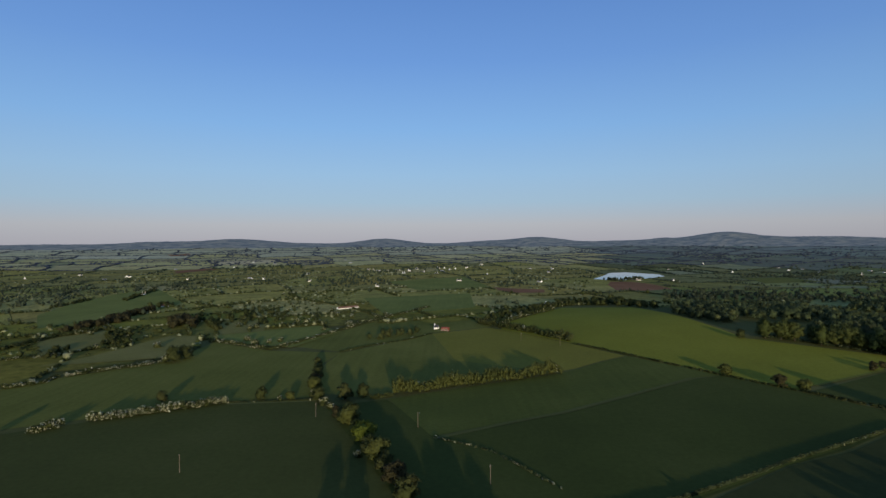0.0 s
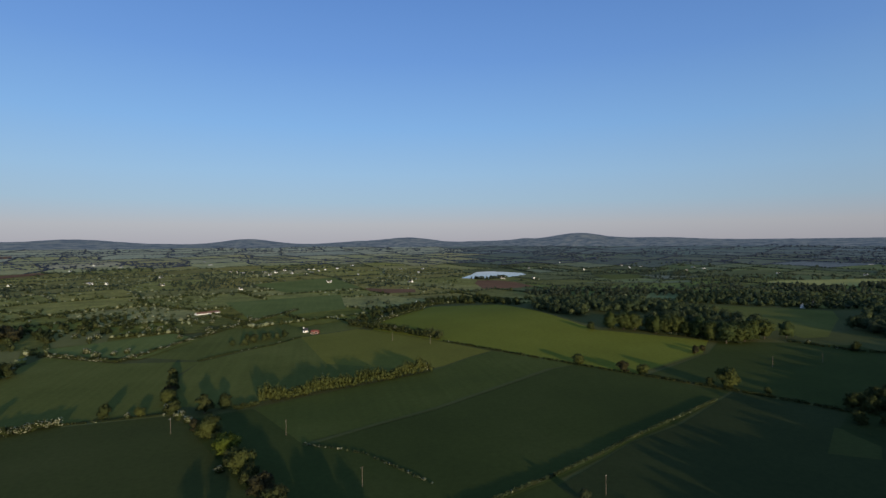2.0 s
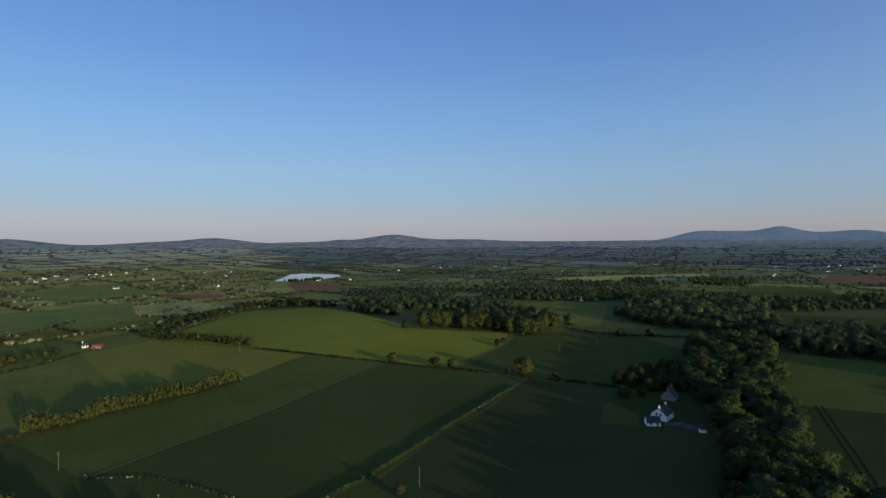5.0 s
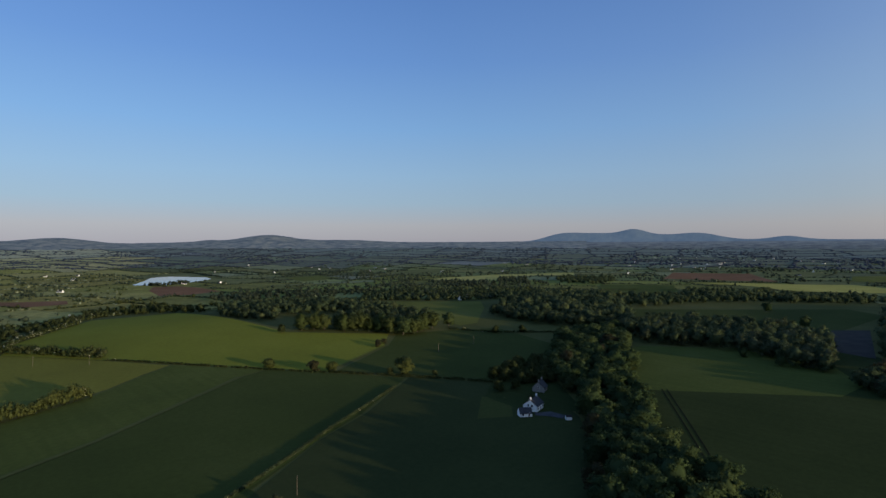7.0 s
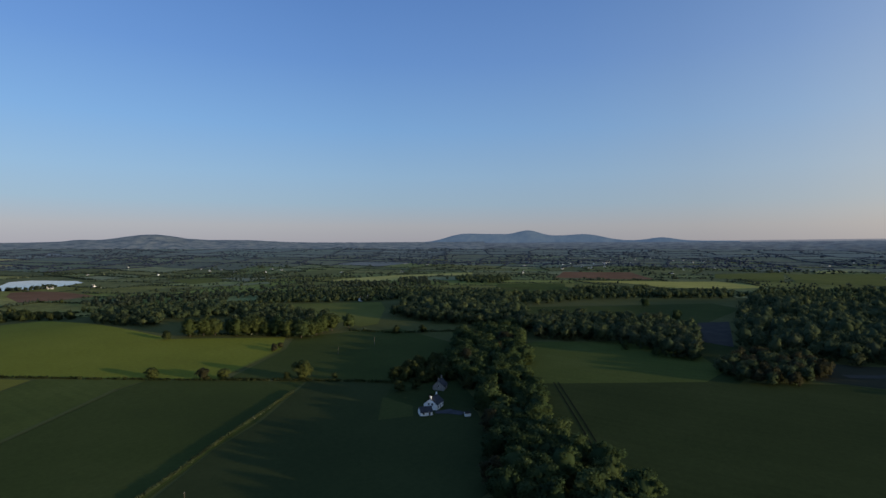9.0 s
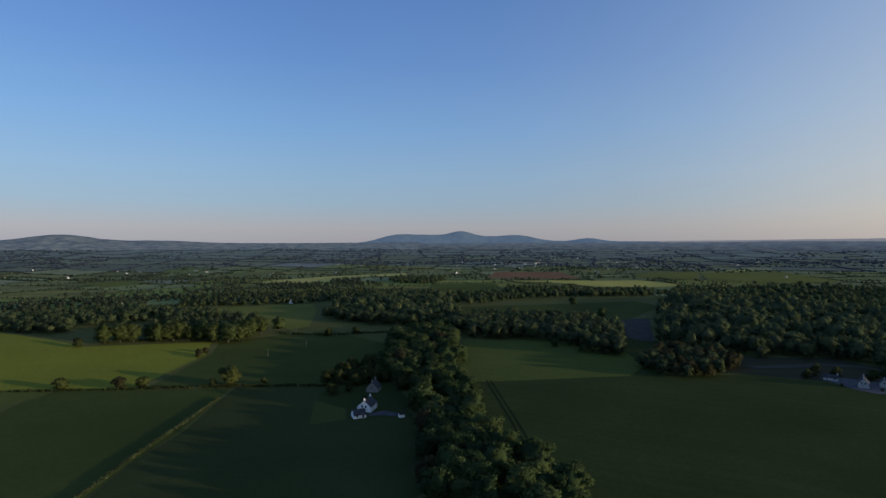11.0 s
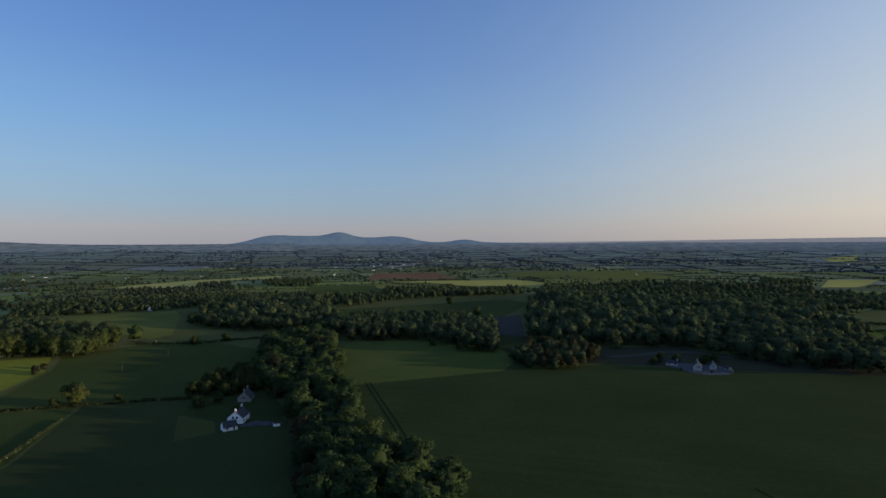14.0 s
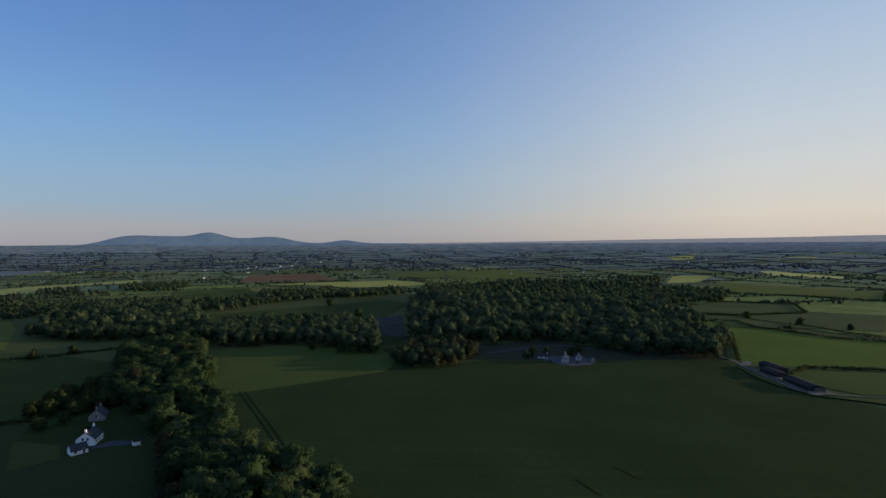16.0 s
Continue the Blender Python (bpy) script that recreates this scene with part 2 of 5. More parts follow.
# emission colour and strength stand in for the air between
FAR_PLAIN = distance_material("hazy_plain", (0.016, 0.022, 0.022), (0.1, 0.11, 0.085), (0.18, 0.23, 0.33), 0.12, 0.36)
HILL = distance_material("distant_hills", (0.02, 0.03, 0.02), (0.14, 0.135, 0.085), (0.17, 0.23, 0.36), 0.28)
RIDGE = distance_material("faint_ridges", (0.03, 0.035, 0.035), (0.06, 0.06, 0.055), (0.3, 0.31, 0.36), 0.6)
MOUNTAIN = distance_material("haze_blue_mountain", (0.03, 0.04, 0.04), (0.06, 0.07, 0.06), (0.16, 0.255, 0.42), 0.38)


# ---- builders ----
def foliage_of(name, pieces, mat):
    """Leafy pieces as one mesh, shaded as soft round masses."""
    verts, faces, normals = joined(*pieces)
    me = mesh_of(name, verts, faces, mat, True)
    soft = me.attributes.new("custom_normal", "FLOAT_VECTOR", "POINT")
    soft.data.foreach_set("vector", normals.astype(np.float32).ravel())
    return me


def unit(v):
    return v / (np.linalg.norm(v, axis=-1, keepdims=True) + 1e-6)


def mesh_of(name, verts, faces, mat, smooth=False):
    me = bpy.data.meshes.new(name)
    verts, faces = np.asarray(verts, float), list(faces) if not isinstance(faces, np.ndarray) else faces
    if isinstance(faces, np.ndarray):
        n, k = faces.shape
        me.vertices.add(len(verts))
        me.vertices.foreach_set("co", verts.astype(np.float32).ravel())
        me.loops.add(n * k)
        me.loops.foreach_set("vertex_index", faces.astype(np.int32).ravel())
        me.polygons.add(n)
        me.polygons.foreach_set("loop_start", np.arange(0, n * k, k, dtype=np.int32))
        me.update(calc_edges=True)
    else:
        me.from_pydata(verts.tolist(), [], faces)
    me.materials.append(mat)
    if smooth:
        me.polygons.foreach_set("use_smooth", [True] * len(me.polygons))
    me.update()
    return me


def part(name, bm, mat, parent=None, label=""):
    """Links a bmesh as one mesh object under a thing or a part."""
    me = bpy.data.meshes.new(name)
    bm.to_mesh(me)
    bm.free()
    me.materials.append(mat)
    ob = new(name, me)
    ob.parent = parent
    return tagged(ob, label)


def box(bm, x0, x1, y0, y1, z0, z1):
    vs = [bm.verts.new(c) for c in itertools.product((x0, x1), (y0, y1), (z0, z1))]
    for f in ((0, 1, 3, 2), (4, 6, 7, 5), (0, 4, 5, 1), (2, 3, 7, 6), (0, 2, 6, 4), (1, 5, 7, 3)):
        bm.faces.new([vs[i] for i in f])
    return bm


def boxed(*dims):
    return box(bmesh.new(), *dims)


def terrain(x, y):
    """Height of the land: a swell under the bright field, slight roll, a slow rise far out."""
    r = np.hypot(x, y)
    z = 80 * np.clip((r - 1800) / 3000, 0, 1.05) ** 1.6
    z = z + 11 * np.exp(-((x - 300) / 230) ** 2 - ((y - 640) / 190) ** 2)
    w = np.clip((r - 700) / 600, 0, 1)
    return z + w * (2.5 * np.sin(x / 260 + 1.3) * np.cos(y / 310 + 0.4) + 1.5 * np.sin(x / 120 - y / 170))


def height(x, y):
    return float(terrain(np.float64(x), np.float64(y)))


def inside(x, y, poly):
    """Which of the points x, y lie in the polygon."""
    x, y = np.asarray(x, float), np.asarray(y, float)
    hit = np.zeros(x.shape, bool)
    for (ax, ay), (bx, by) in zip(poly, poly[1:] + poly[:1]):
        if ay != by:
            hit ^= ((ay > y) != (by > y)) & (x < (bx - ax) * (y - ay) / (by - ay) + ax)
    return hit


def along(points, step):
    """Points every step metres along a polyline, with the heading there."""
    out = []
    for (ax, ay), (bx, by) in zip(points, points[1:]):
        d = math.hypot(bx - ax, by - ay)
        for i in range(max(1, int(d / step))):
            k = (i + 0.5) / max(1, int(d / step))
            out.append((ax + (bx - ax) * k, ay + (by - ay) * k, math.atan2(by - ay, bx - ax)))
    return out


def field(name, poly, mat, label, lift=0.13, kind="structure"):
    """A flat piece of land laid over the ground, following its swell."""
    bm = bmesh.new()
    bm.faces.new([bm.verts.new((x, y, 0)) for x, y in poly])
    for axis in (0, 1):
        lo, hi = min(p[axis] for p in poly), max(p[axis] for p in poly)
        for k in range(int(lo // 20), int(hi // 20) + 1):
            co, no = [0, 0, 0], [0, 0, 0]
            co[axis], no[axis] = k * 20, 1
            bmesh.ops.bisect_plane(bm, geom=bm.verts[:] + bm.edges[:] + bm.faces[:], plane_co=co, plane_no=no)
    for v in bm.verts:
        v.co.z = height(v.co.x, v.co.y) + lift
    bmesh.ops.recalc_face_normals(bm, faces=bm.faces[:])
    if sum(f.normal.z for f in bm.faces) < 0:
        bmesh.ops.reverse_faces(bm, faces=bm.faces[:])
    return tagged(part(name, bm, mat), label, "field" if "field" in name else name.split("_")[-1], kind=kind)


def strip(points, width):
    """A polygon that follows a polyline on both sides."""
    left, right = [], []
    for i, (x, y) in enumerate(points):
        a, b = points[max(0, i - 1)], points[min(len(points) - 1, i + 1)]
        d = math.hypot(b[0] - a[0], b[1] - a[1])
        nx, ny = -(b[1] - a[1]) / d * width / 2, (b[0] - a[0]) / d * width / 2
        left.append((x + nx, y + ny))
        right.append((x - nx, y - ny))
    return left + right[::-1]


# blobs of foliage
def ico(level):
    bm = bmesh.new()
    bmesh.ops.create_icosphere(bm, subdivisions=level, radius=1)
    v = np.array([q.co[:] for q in bm.verts])
    f = np.array([[q.index for q in g.verts] for g in bm.faces])
    bm.free()
    return v, f


ICO = {0: (np.array([(1, 0, 0), (0, 1, 0), (-1, 0, 0), (0, -1, 0), (0, 0, 1), (0, 0, -1)], float),
           np.array([(0, 1, 4), (1, 2, 4), (2, 3, 4), (3, 0, 4), (1, 0, 5), (2, 1, 5), (3, 2, 5), (0, 3, 5)])), 1: ico(1), 2: ico(2)}
RNG = np.random.default_rng(7)


def lumps(centres, sizes, level, rough=0.25, rng=RNG, hubs=None):
    """Many uneven blobs: centres (n,3), sizes (n,3), hubs of their crowns; returns vertices, triangles and normals."""
    v, f = ICO[level]
    n = len(centres)
    spin = rng.uniform(0, 2 * math.pi, n)
    c, s = np.cos(spin)[:, None], np.sin(spin)[:, None]
    wob = 0.78 + rng.normal(0, rough, (n, len(v)))
    x, y, z = v[:, 0] * wob, v[:, 1] * wob, v[:, 2] * wob
    pts = np.stack([(c * x - s * y) * sizes[:, :1], (s * x + c * y) * sizes[:, 1:2], z * sizes[:, 2:]], -1) + centres[:, None, :]
    tri = f[None] + (np.arange(n) * len(v))[:, None, None]
    nor = unit((pts - centres[:, None, :]) / sizes[:, None, :])
    if hubs is not None:
        nor = unit(0.6 * nor + 0.55 * unit(pts - hubs[:, None, :]))
    return pts.reshape(-1, 3), tri.reshape(-1, 3), nor.reshape(-1, 3)


def sprays(centres, sizes, count, leaf, rng=RNG, hubs=None):
    """Leafy sprays standing off the blobs: count small three-cornered tufts on each."""
    n = len(centres)
    d = rng.normal(0, 1, (n, count, 3))
    d[..., 2] = np.abs(d[..., 2]) * 0.9 - 0.25
    d /= np.linalg.norm(d, axis=-1, keepdims=True)
    at = centres[:, None, :] + d * sizes[:, None, :] * rng.uniform(0.68, 1.24, (n, count, 1))
    a = rng.normal(0, 1, (n, count, 3))
    a /= np.linalg.norm(a, axis=-1, keepdims=True)
    b = np.cross(a, d + 0.4 * rng.normal(0, 1, d.shape))
    b /= np.linalg.norm(b, axis=-1, keepdims=True) + 1e-6
    k = leaf * rng.uniform(0.6, 1.4, (n, count, 1))
    tri = np.stack([at - a * k, at + a * k * 0.8 + b * k * 0.3, at + b * k * 1.3], 2)
    pts = tri.reshape(-1, 3)
    out = unit(d / sizes[:, None, :])
    if hubs is not None:
        out = unit(0.6 * out + 0.55 * unit(at - hubs[:, None, :]))
    out = unit(out + 0.22 * rng.normal(0, 1, d.shape)).reshape(-1, 3)
    tri = tri.reshape(-1, 3, 3)
    faces = np.arange(len(pts)).reshape(-1, 3)
    back = (np.cross(tri[:, 1] - tri[:, 0], tri[:, 2] - tri[:, 0]) * out).sum(1) < 0
    faces[back] = faces[back][:, ::-1]
    return pts, faces, np.repeat(out, 3, 0)


def joined(*pieces):
    fs, n = [], 0
    for q in pieces:
        fs.append(q[1] + n)
        n += len(q[0])
    rest = [np.concatenate([q[k] for q in pieces]) for k in range(2, len(pieces[0]))]
    return np.concatenate([q[0] for q in pieces]), np.concatenate(fs), *rest


def tube(points, radii, sides=6):
    """A tapered limb along points."""
    vs, fs = [], []
    for i, (q, r) in enumerate(zip(points, radii)):
        for k in range(sides):
            a = 2 * math.pi * k / sides
            vs.append((q[0] + r * math.cos(a), q[1] + r * math.sin(a), q[2]))
    for i in range(len(points) - 1):
        for k in range(sides):
            a, b = i * sides + k, i * sides + (k + 1) % sides
            fs += [(a, b, b + sides), (a, b + sides, a + sides)]
    return np.array(vs), np.array(fs)


def crown_spots(h, w, n, rng, foot=0.22):
    """Clump centres and sizes of a crown h high and w wide: billows over a broad dome."""
    d = rng.normal(0, 1, (n, 3))
    d /= np.linalg.norm(d, axis=1, keepdims=True)
    skirt = d[:, 2] < 0                    # the lower boughs hang wide, down to the grass
    d[skirt, :2] *= (0.9 / np.maximum(0.2, np.hypot(d[skirt, 0], d[skirt, 1])))[:, None]
    rad = rng.uniform(0.55, 0.88, (n, 1))
    low = foot * h
    c = d * rad * np.array([w / 2, w / 2, (h - low) / 2 * 0.92]) + np.array([0, 0, (h + low) / 2])
    s = rng.uniform(0.5, 1.25, (n, 1)) * w * 0.9 / n ** 0.5 * np.array([1, 1, 0.95])
    return c, s


def tree_meshes(seed, h, w, clumps, tufts, leaf, mat, level=2, foot=-0.04, bloom=0):
    rng = np.random.default_rng(seed)
    c, s = crown_spots(h, w, clumps, rng, foot)
    low = foot * h
    core = lumps(np.array([(0, 0, (h + low) / 2)]), np.array([(w * 0.4, w * 0.4, (h - low) * 0.42)]), 2, 0.1, rng)
    hub = np.tile((0, 0, h * 0.42), (len(c), 1))
    crown = foliage_of("crown", (core, lumps(c, s * 0.8, level, 0.16, rng, hub), sprays(c, s, tufts, leaf, rng, hub)), mat)
    limbs = [tube([(0, 0, -0.3), (0.1, 0, h * 0.2), (0.15, 0.1, h * 0.45), (0.1, 0, h * 0.75)], [0.035 * h * 0.6, 0.022 * h, 0.014 * h, 0.004 * h])]
    for i in range(5):
        e = c[i]
        z0 = h * rng.uniform(0.2, 0.4)
        limbs.append(tube([(0.1, 0, z0), (e[0] * 0.5, e[1] * 0.5, (z0 + e[2]) / 2), tuple(e)], [0.012 * h, 0.008 * h, 0.003 * h], 4))
    trunk = mesh_of("trunk", *joined(*limbs), BARK)
    if bloom:
        k = c[:, 2] > h * 0.35
        return trunk, crown, foliage_of("blossom", (sprays(c[k], s[k] * 1.1, bloom, 0.36, rng),), BLOSSOM)
    return trunk, crown


def tree_thing(name, meshes, x, y, spin, size, label, group="", tall=1.0):
    t = new(name)
    t.matrix_basis = Matrix.LocRotScale((x, y, height(x, y)), Euler((0, 0, spin)), (size, size, size * tall * random.uniform(0.9, 1.1)))
    for n, me in zip(("trunk", "crown", "blossom"), meshes):
        o = new(n, me)
        o.parent = t
    return tagged(t, label, "tree", group)


def scatter(poly, gap, rng):
    """Uneven points that fill a polygon, about gap metres apart."""
    xs, ys = [p[0] for p in poly], [p[1] for p in poly]
    gx, gy = np.meshgrid(np.arange(min(xs), max(xs), gap), np.arange(min(ys), max(ys), gap))
    gx = gx.ravel() + rng.uniform(-0.42, 0.42, gx.size) * gap
    gy = gy.ravel() + rng.uniform(-0.42, 0.42, gy.size) * gap
    k = inside(gx, gy, poly)
    return gx[k], gy[k]


def woodland(name, x, y, hs, mat, label, clumps=13, tufts=26, leaf=0.62, level=0, seed=3):
    """Trees joined into one canopy: one crown of clumps above each foot."""
    rng = np.random.default_rng(seed)
    z = terrain(x, y)
    C, S, K, KS, H = [], [], [], [], []
    for xi, yi, zi, h in zip(x, y, z, hs):
        w = h * rng.uniform(0.66, 0.92)
        c, s = crown_spots(h, w, clumps, rng, -0.02)
        K.append((xi, yi, zi + h * 0.52))
        KS.append((w * 0.42, w * 0.42, h * 0.46))
        C.append(c + np.array([xi, yi, zi]))
        S.append(s)
        H.append(np.tile((xi, yi, zi + h * 0.38), (len(c), 1)))
    C, S, H = np.concatenate(C), np.concatenate(S), np.concatenate(H)
    pieces = [lumps(np.array(K), np.array(KS), 1, 0.12, rng), lumps(C, S * 0.85, level, 0.14, rng, H)]
    if tufts:
        pieces.append(sprays(C, S, tufts, leaf, rng, H))
    o = new(name, foliage_of(name, pieces, mat))
    return tagged(o, label, "woodland", kind="stuff")


def hedge(points, tall, wide, mat, label, bloom=0.0, gaps=0.0, step=1.6, seed=1, name="hedge", lump=1.0, wild=1.0):
    """A hedge along a line: overlapping leafy clumps, with blossom on top where it flowers."""
    rng = np.random.default_rng(seed)
    C, S = [], []
    for x, y, a in along(points, step):
        if rng.random() < gaps:
            continue
        k = tall * rng.uniform(0.75, 1.1) * max(0.3, 1 + wild * (0.45 * noise.noise((x / 9, y / 9, seed)) + 0.3 * noise.noise((x / 25, y / 25, seed + 4))))
        for lvl in range(3 if tall > 3 else 2):
            off = rng.uniform(-0.42, 0.42) * wide
            px, py = x - math.sin(a) * off, y + math.cos(a) * off
            zc = k * (0.3, 0.66, 0.5)[lvl]
            C.append((px, py, height(px, py) + zc))
            S.append((wide * rng.uniform(0.26, 0.46) * lump, wide * rng.uniform(0.26, 0.46) * lump, k * rng.uniform(0.25, 0.38)))
    C, S = np.array(C), np.array(S)
    h = new(name)
    base = Vector((points[0][0], points[0][1], height(*points[0])))
    h.location = base
    C = C - np.array(base)
    body = new("foliage", foliage_of("foliage", (lumps(C, S * 0.85, 0, 0.16, rng), sprays(C, S, 26, 0.5, rng)), mat))
    body.parent = h
    if bloom:
        k = rng.random(len(C)) < bloom
        if k.any():
            o = new("blossom", foliage_of("blossom", (sprays(C[k], S[k] * 1.08, 16, 0.45, rng),), BLOSSOM))
            o.parent = h
            tagged(o, "creamy white hawthorn blossom")
    return tagged(h, label, "hedge")


# ---- the land ----
def axis_lines():
    near = list(range(0, 900, 20)) + list(range(900, 2000, 50)) + list(range(2000, 4951, 118))
    return np.array(sorted({-v for v in near} | set(near)), float)


L = axis_lines()
gx, gy = np.meshgrid(L, L)
n = len(L)
idx = np.arange(n * n).reshape(n, n)
quads = np.stack([idx[:-1, :-1], idx[:-1, 1:], idx[1:, 1:], idx[1:, :-1]], -1).reshape(-1, 4)
fx, fy = gx.ravel(), gy.ravel()
quads = quads[np.hypot(fx[quads].mean(1), fy[quads].mean(1)) < 4860]
ground = new("ground", mesh_of("ground", np.stack([fx, fy, terrain(fx, fy)], -1), quads, GRASS_GROUND, True))
tagged(ground, "rolling green farmland reaching to the horizon", "ground", kind="structure")


# ---- hills on the skyline ----
def skyline(name, humps, base, reach, mat, label, rough, start=-80, stop=165):
    """A range of hills: humps of (azimuth, half width, rise), all in degrees, seen from the middle of the land."""
    az = np.arange(start, stop, 0.3)
    el = np.interp(az, *zip(*base))
    for a, w, k in humps:
        el = el + k * np.exp(-0.5 * ((az - a) / w) ** 2)
    rng = np.random.default_rng(5)
    el = el + np.convolve(rng.normal(0, rough, len(az)), [0.25, 0.5, 0.25], "same")
    rows = []
    r0, r1 = reach
    for k in np.linspace(0, 1, 14):
        r = r0 + (r1 - r0) * k
        crest = EYE + np.tan(np.radians(el)) * r1
        x, y = r * np.sin(np.radians(az)), r * np.cos(np.radians(az))
        low = terrain(x, y) - 6
        rise = k ** 1.5
        wave = 5 * np.sin(az * 1.9 + 6 * k) * np.sin(k * math.pi) + 3 * np.sin(az * 5.1 - 9 * k) * np.sin(k * math.pi)
        rows.append(np.stack([x, y, low + (crest - low) * rise + wave * np.clip((crest - low - 25) / 90, 0, 1)], -1))
    r = r1 + 40
    rows.append(np.stack([r * np.sin(np.radians(az)), r * np.cos(np.radians(az)), 0 * az], -1))
    v = np.concatenate(rows)
    na = len(az)
    i = np.arange(na * len(rows)).reshape(len(rows), na)
    q = np.stack([i[:-1, :-1], i[:-1, 1:], i[1:, 1:], i[1:, :-1]], -1).reshape(-1, 4)
    return tagged(new(name, mesh_of(name, v, q, mat, True)), label, "hills", kind="structure")


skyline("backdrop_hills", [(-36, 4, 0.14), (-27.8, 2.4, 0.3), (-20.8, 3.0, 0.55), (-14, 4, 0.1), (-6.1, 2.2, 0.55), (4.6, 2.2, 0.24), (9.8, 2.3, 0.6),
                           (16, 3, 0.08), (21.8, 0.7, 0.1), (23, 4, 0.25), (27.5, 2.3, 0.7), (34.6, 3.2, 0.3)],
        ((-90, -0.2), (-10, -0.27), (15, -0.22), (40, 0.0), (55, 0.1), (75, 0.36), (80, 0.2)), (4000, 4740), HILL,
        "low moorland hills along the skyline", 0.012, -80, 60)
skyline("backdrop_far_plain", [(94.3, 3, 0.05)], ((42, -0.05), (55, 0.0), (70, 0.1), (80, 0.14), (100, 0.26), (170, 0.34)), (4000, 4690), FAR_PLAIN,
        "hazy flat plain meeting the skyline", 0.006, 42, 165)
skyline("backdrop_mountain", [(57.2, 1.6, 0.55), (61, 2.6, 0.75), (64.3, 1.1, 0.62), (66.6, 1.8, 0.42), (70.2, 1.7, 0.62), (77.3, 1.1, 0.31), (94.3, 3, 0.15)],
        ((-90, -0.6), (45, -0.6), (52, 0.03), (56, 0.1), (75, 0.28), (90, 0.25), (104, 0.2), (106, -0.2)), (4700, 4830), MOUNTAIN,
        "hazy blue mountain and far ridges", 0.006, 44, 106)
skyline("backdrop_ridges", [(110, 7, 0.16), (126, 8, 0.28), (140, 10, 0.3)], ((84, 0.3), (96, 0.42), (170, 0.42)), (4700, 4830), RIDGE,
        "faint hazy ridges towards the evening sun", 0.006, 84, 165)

# ---- named fields ----
field("field", [(-140, 338), (-86, 345), (-68, 322), (-20, 214), (-60, 120), (-260, 120), (-240, 280)], GRASS_OLD, "dark green grazed pasture beside a hawthorn hedge")
field("field", [(-240, 290), (-135, 342), (-84, 350), (-100, 440), (-92, 490), (-158, 500), (-228, 545), (-232, 458), (-288, 400), (-305, 372)],
      GRASS_SUNNY, "smooth green meadow between blossoming hedges")
field("field", [(-82, 360), (-44, 345), (-33, 357), (6, 373), (83, 408), (10, 452), (-12, 580), (-40, 545), (-92, 488), (-97, 440)], GRASS_SUNNY,
      "green meadow behind a tall hedge, crossed by tree shadows")
# outline and lighter colour paint the sunlit part of the pasture
field("field", [(-12, 580), (10, 452), (82, 409), (100, 418), (127, 441), (152, 457), (120, 506), (60, 595), (48, 608)], grass("painted_lit_pasture", (0.112, 0.117, 0.013), (0.126, 0.131, 0.014), (0.142, 0.143, 0.017)), "pasture painted lighter yellowish green where sun falls")
field("field", [(-35, 345), (-6, 278), (70, 318), (176, 388), (202, 395), (154, 456), (128, 439), (101, 416), (84, 404), (6, 366)], GRASS_LUSH, "long green pasture between hedge and grassy bank")
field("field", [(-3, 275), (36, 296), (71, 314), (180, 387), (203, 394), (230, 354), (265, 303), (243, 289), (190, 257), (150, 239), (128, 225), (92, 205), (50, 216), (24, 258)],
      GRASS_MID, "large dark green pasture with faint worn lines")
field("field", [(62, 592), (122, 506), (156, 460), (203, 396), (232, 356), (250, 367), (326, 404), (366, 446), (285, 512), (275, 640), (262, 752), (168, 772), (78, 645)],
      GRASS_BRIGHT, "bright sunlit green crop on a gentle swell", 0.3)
# the tree belt's shade is partly painted here as darker grass
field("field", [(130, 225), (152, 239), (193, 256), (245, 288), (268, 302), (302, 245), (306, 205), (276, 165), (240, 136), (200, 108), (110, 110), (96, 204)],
      grass("shade_tinted_pasture", (0.027, 0.037, 0.0075), (0.032, 0.043, 0.0085), (0.039, 0.05, 0.0105)), "pasture beside a farmhouse, coloured darker for shade")
field("field", [(-94, 494), (-148, 522), (-97, 652), (-21, 815), (76, 800), (74, 650), (50, 612), (-11, 586), (-40, 549)], GRASS_SUNNY, "green pasture around a red shed", 0.1)
field("garden", [(262, 188), (268, 229), (300, 250), (345, 254), (354, 238), (300, 182), (285, 170)], GRASS_CROP, "dark garden ground around the farmhouse", 0.2)
field("field", [(267, 231), (280, 217), (249, 192), (232, 204)], GRASS_OLD, "small fenced garden lawn beside the farmhouse", 0.2)
# darker grass adds to the wood's shade
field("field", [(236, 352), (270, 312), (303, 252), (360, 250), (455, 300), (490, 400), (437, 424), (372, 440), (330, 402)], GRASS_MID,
      "green pasture beneath a wood, coloured darker for shade")
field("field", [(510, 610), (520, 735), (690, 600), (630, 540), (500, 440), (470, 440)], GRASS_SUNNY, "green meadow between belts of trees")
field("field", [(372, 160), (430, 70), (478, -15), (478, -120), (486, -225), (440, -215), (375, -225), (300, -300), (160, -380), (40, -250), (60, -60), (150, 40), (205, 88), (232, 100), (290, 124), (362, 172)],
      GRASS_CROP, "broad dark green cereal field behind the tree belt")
# lighter grass paints the sun that reaches through a gap in the trees
field("field", [(356, 166), (372, 182), (478, 240), (508, 236), (540, 190), (575, 150), (550, 96), (474, 60), (431, 66)], GRASS_LUSH, "grass strip at a field's head, coloured lighter for sunlight", 0.17)
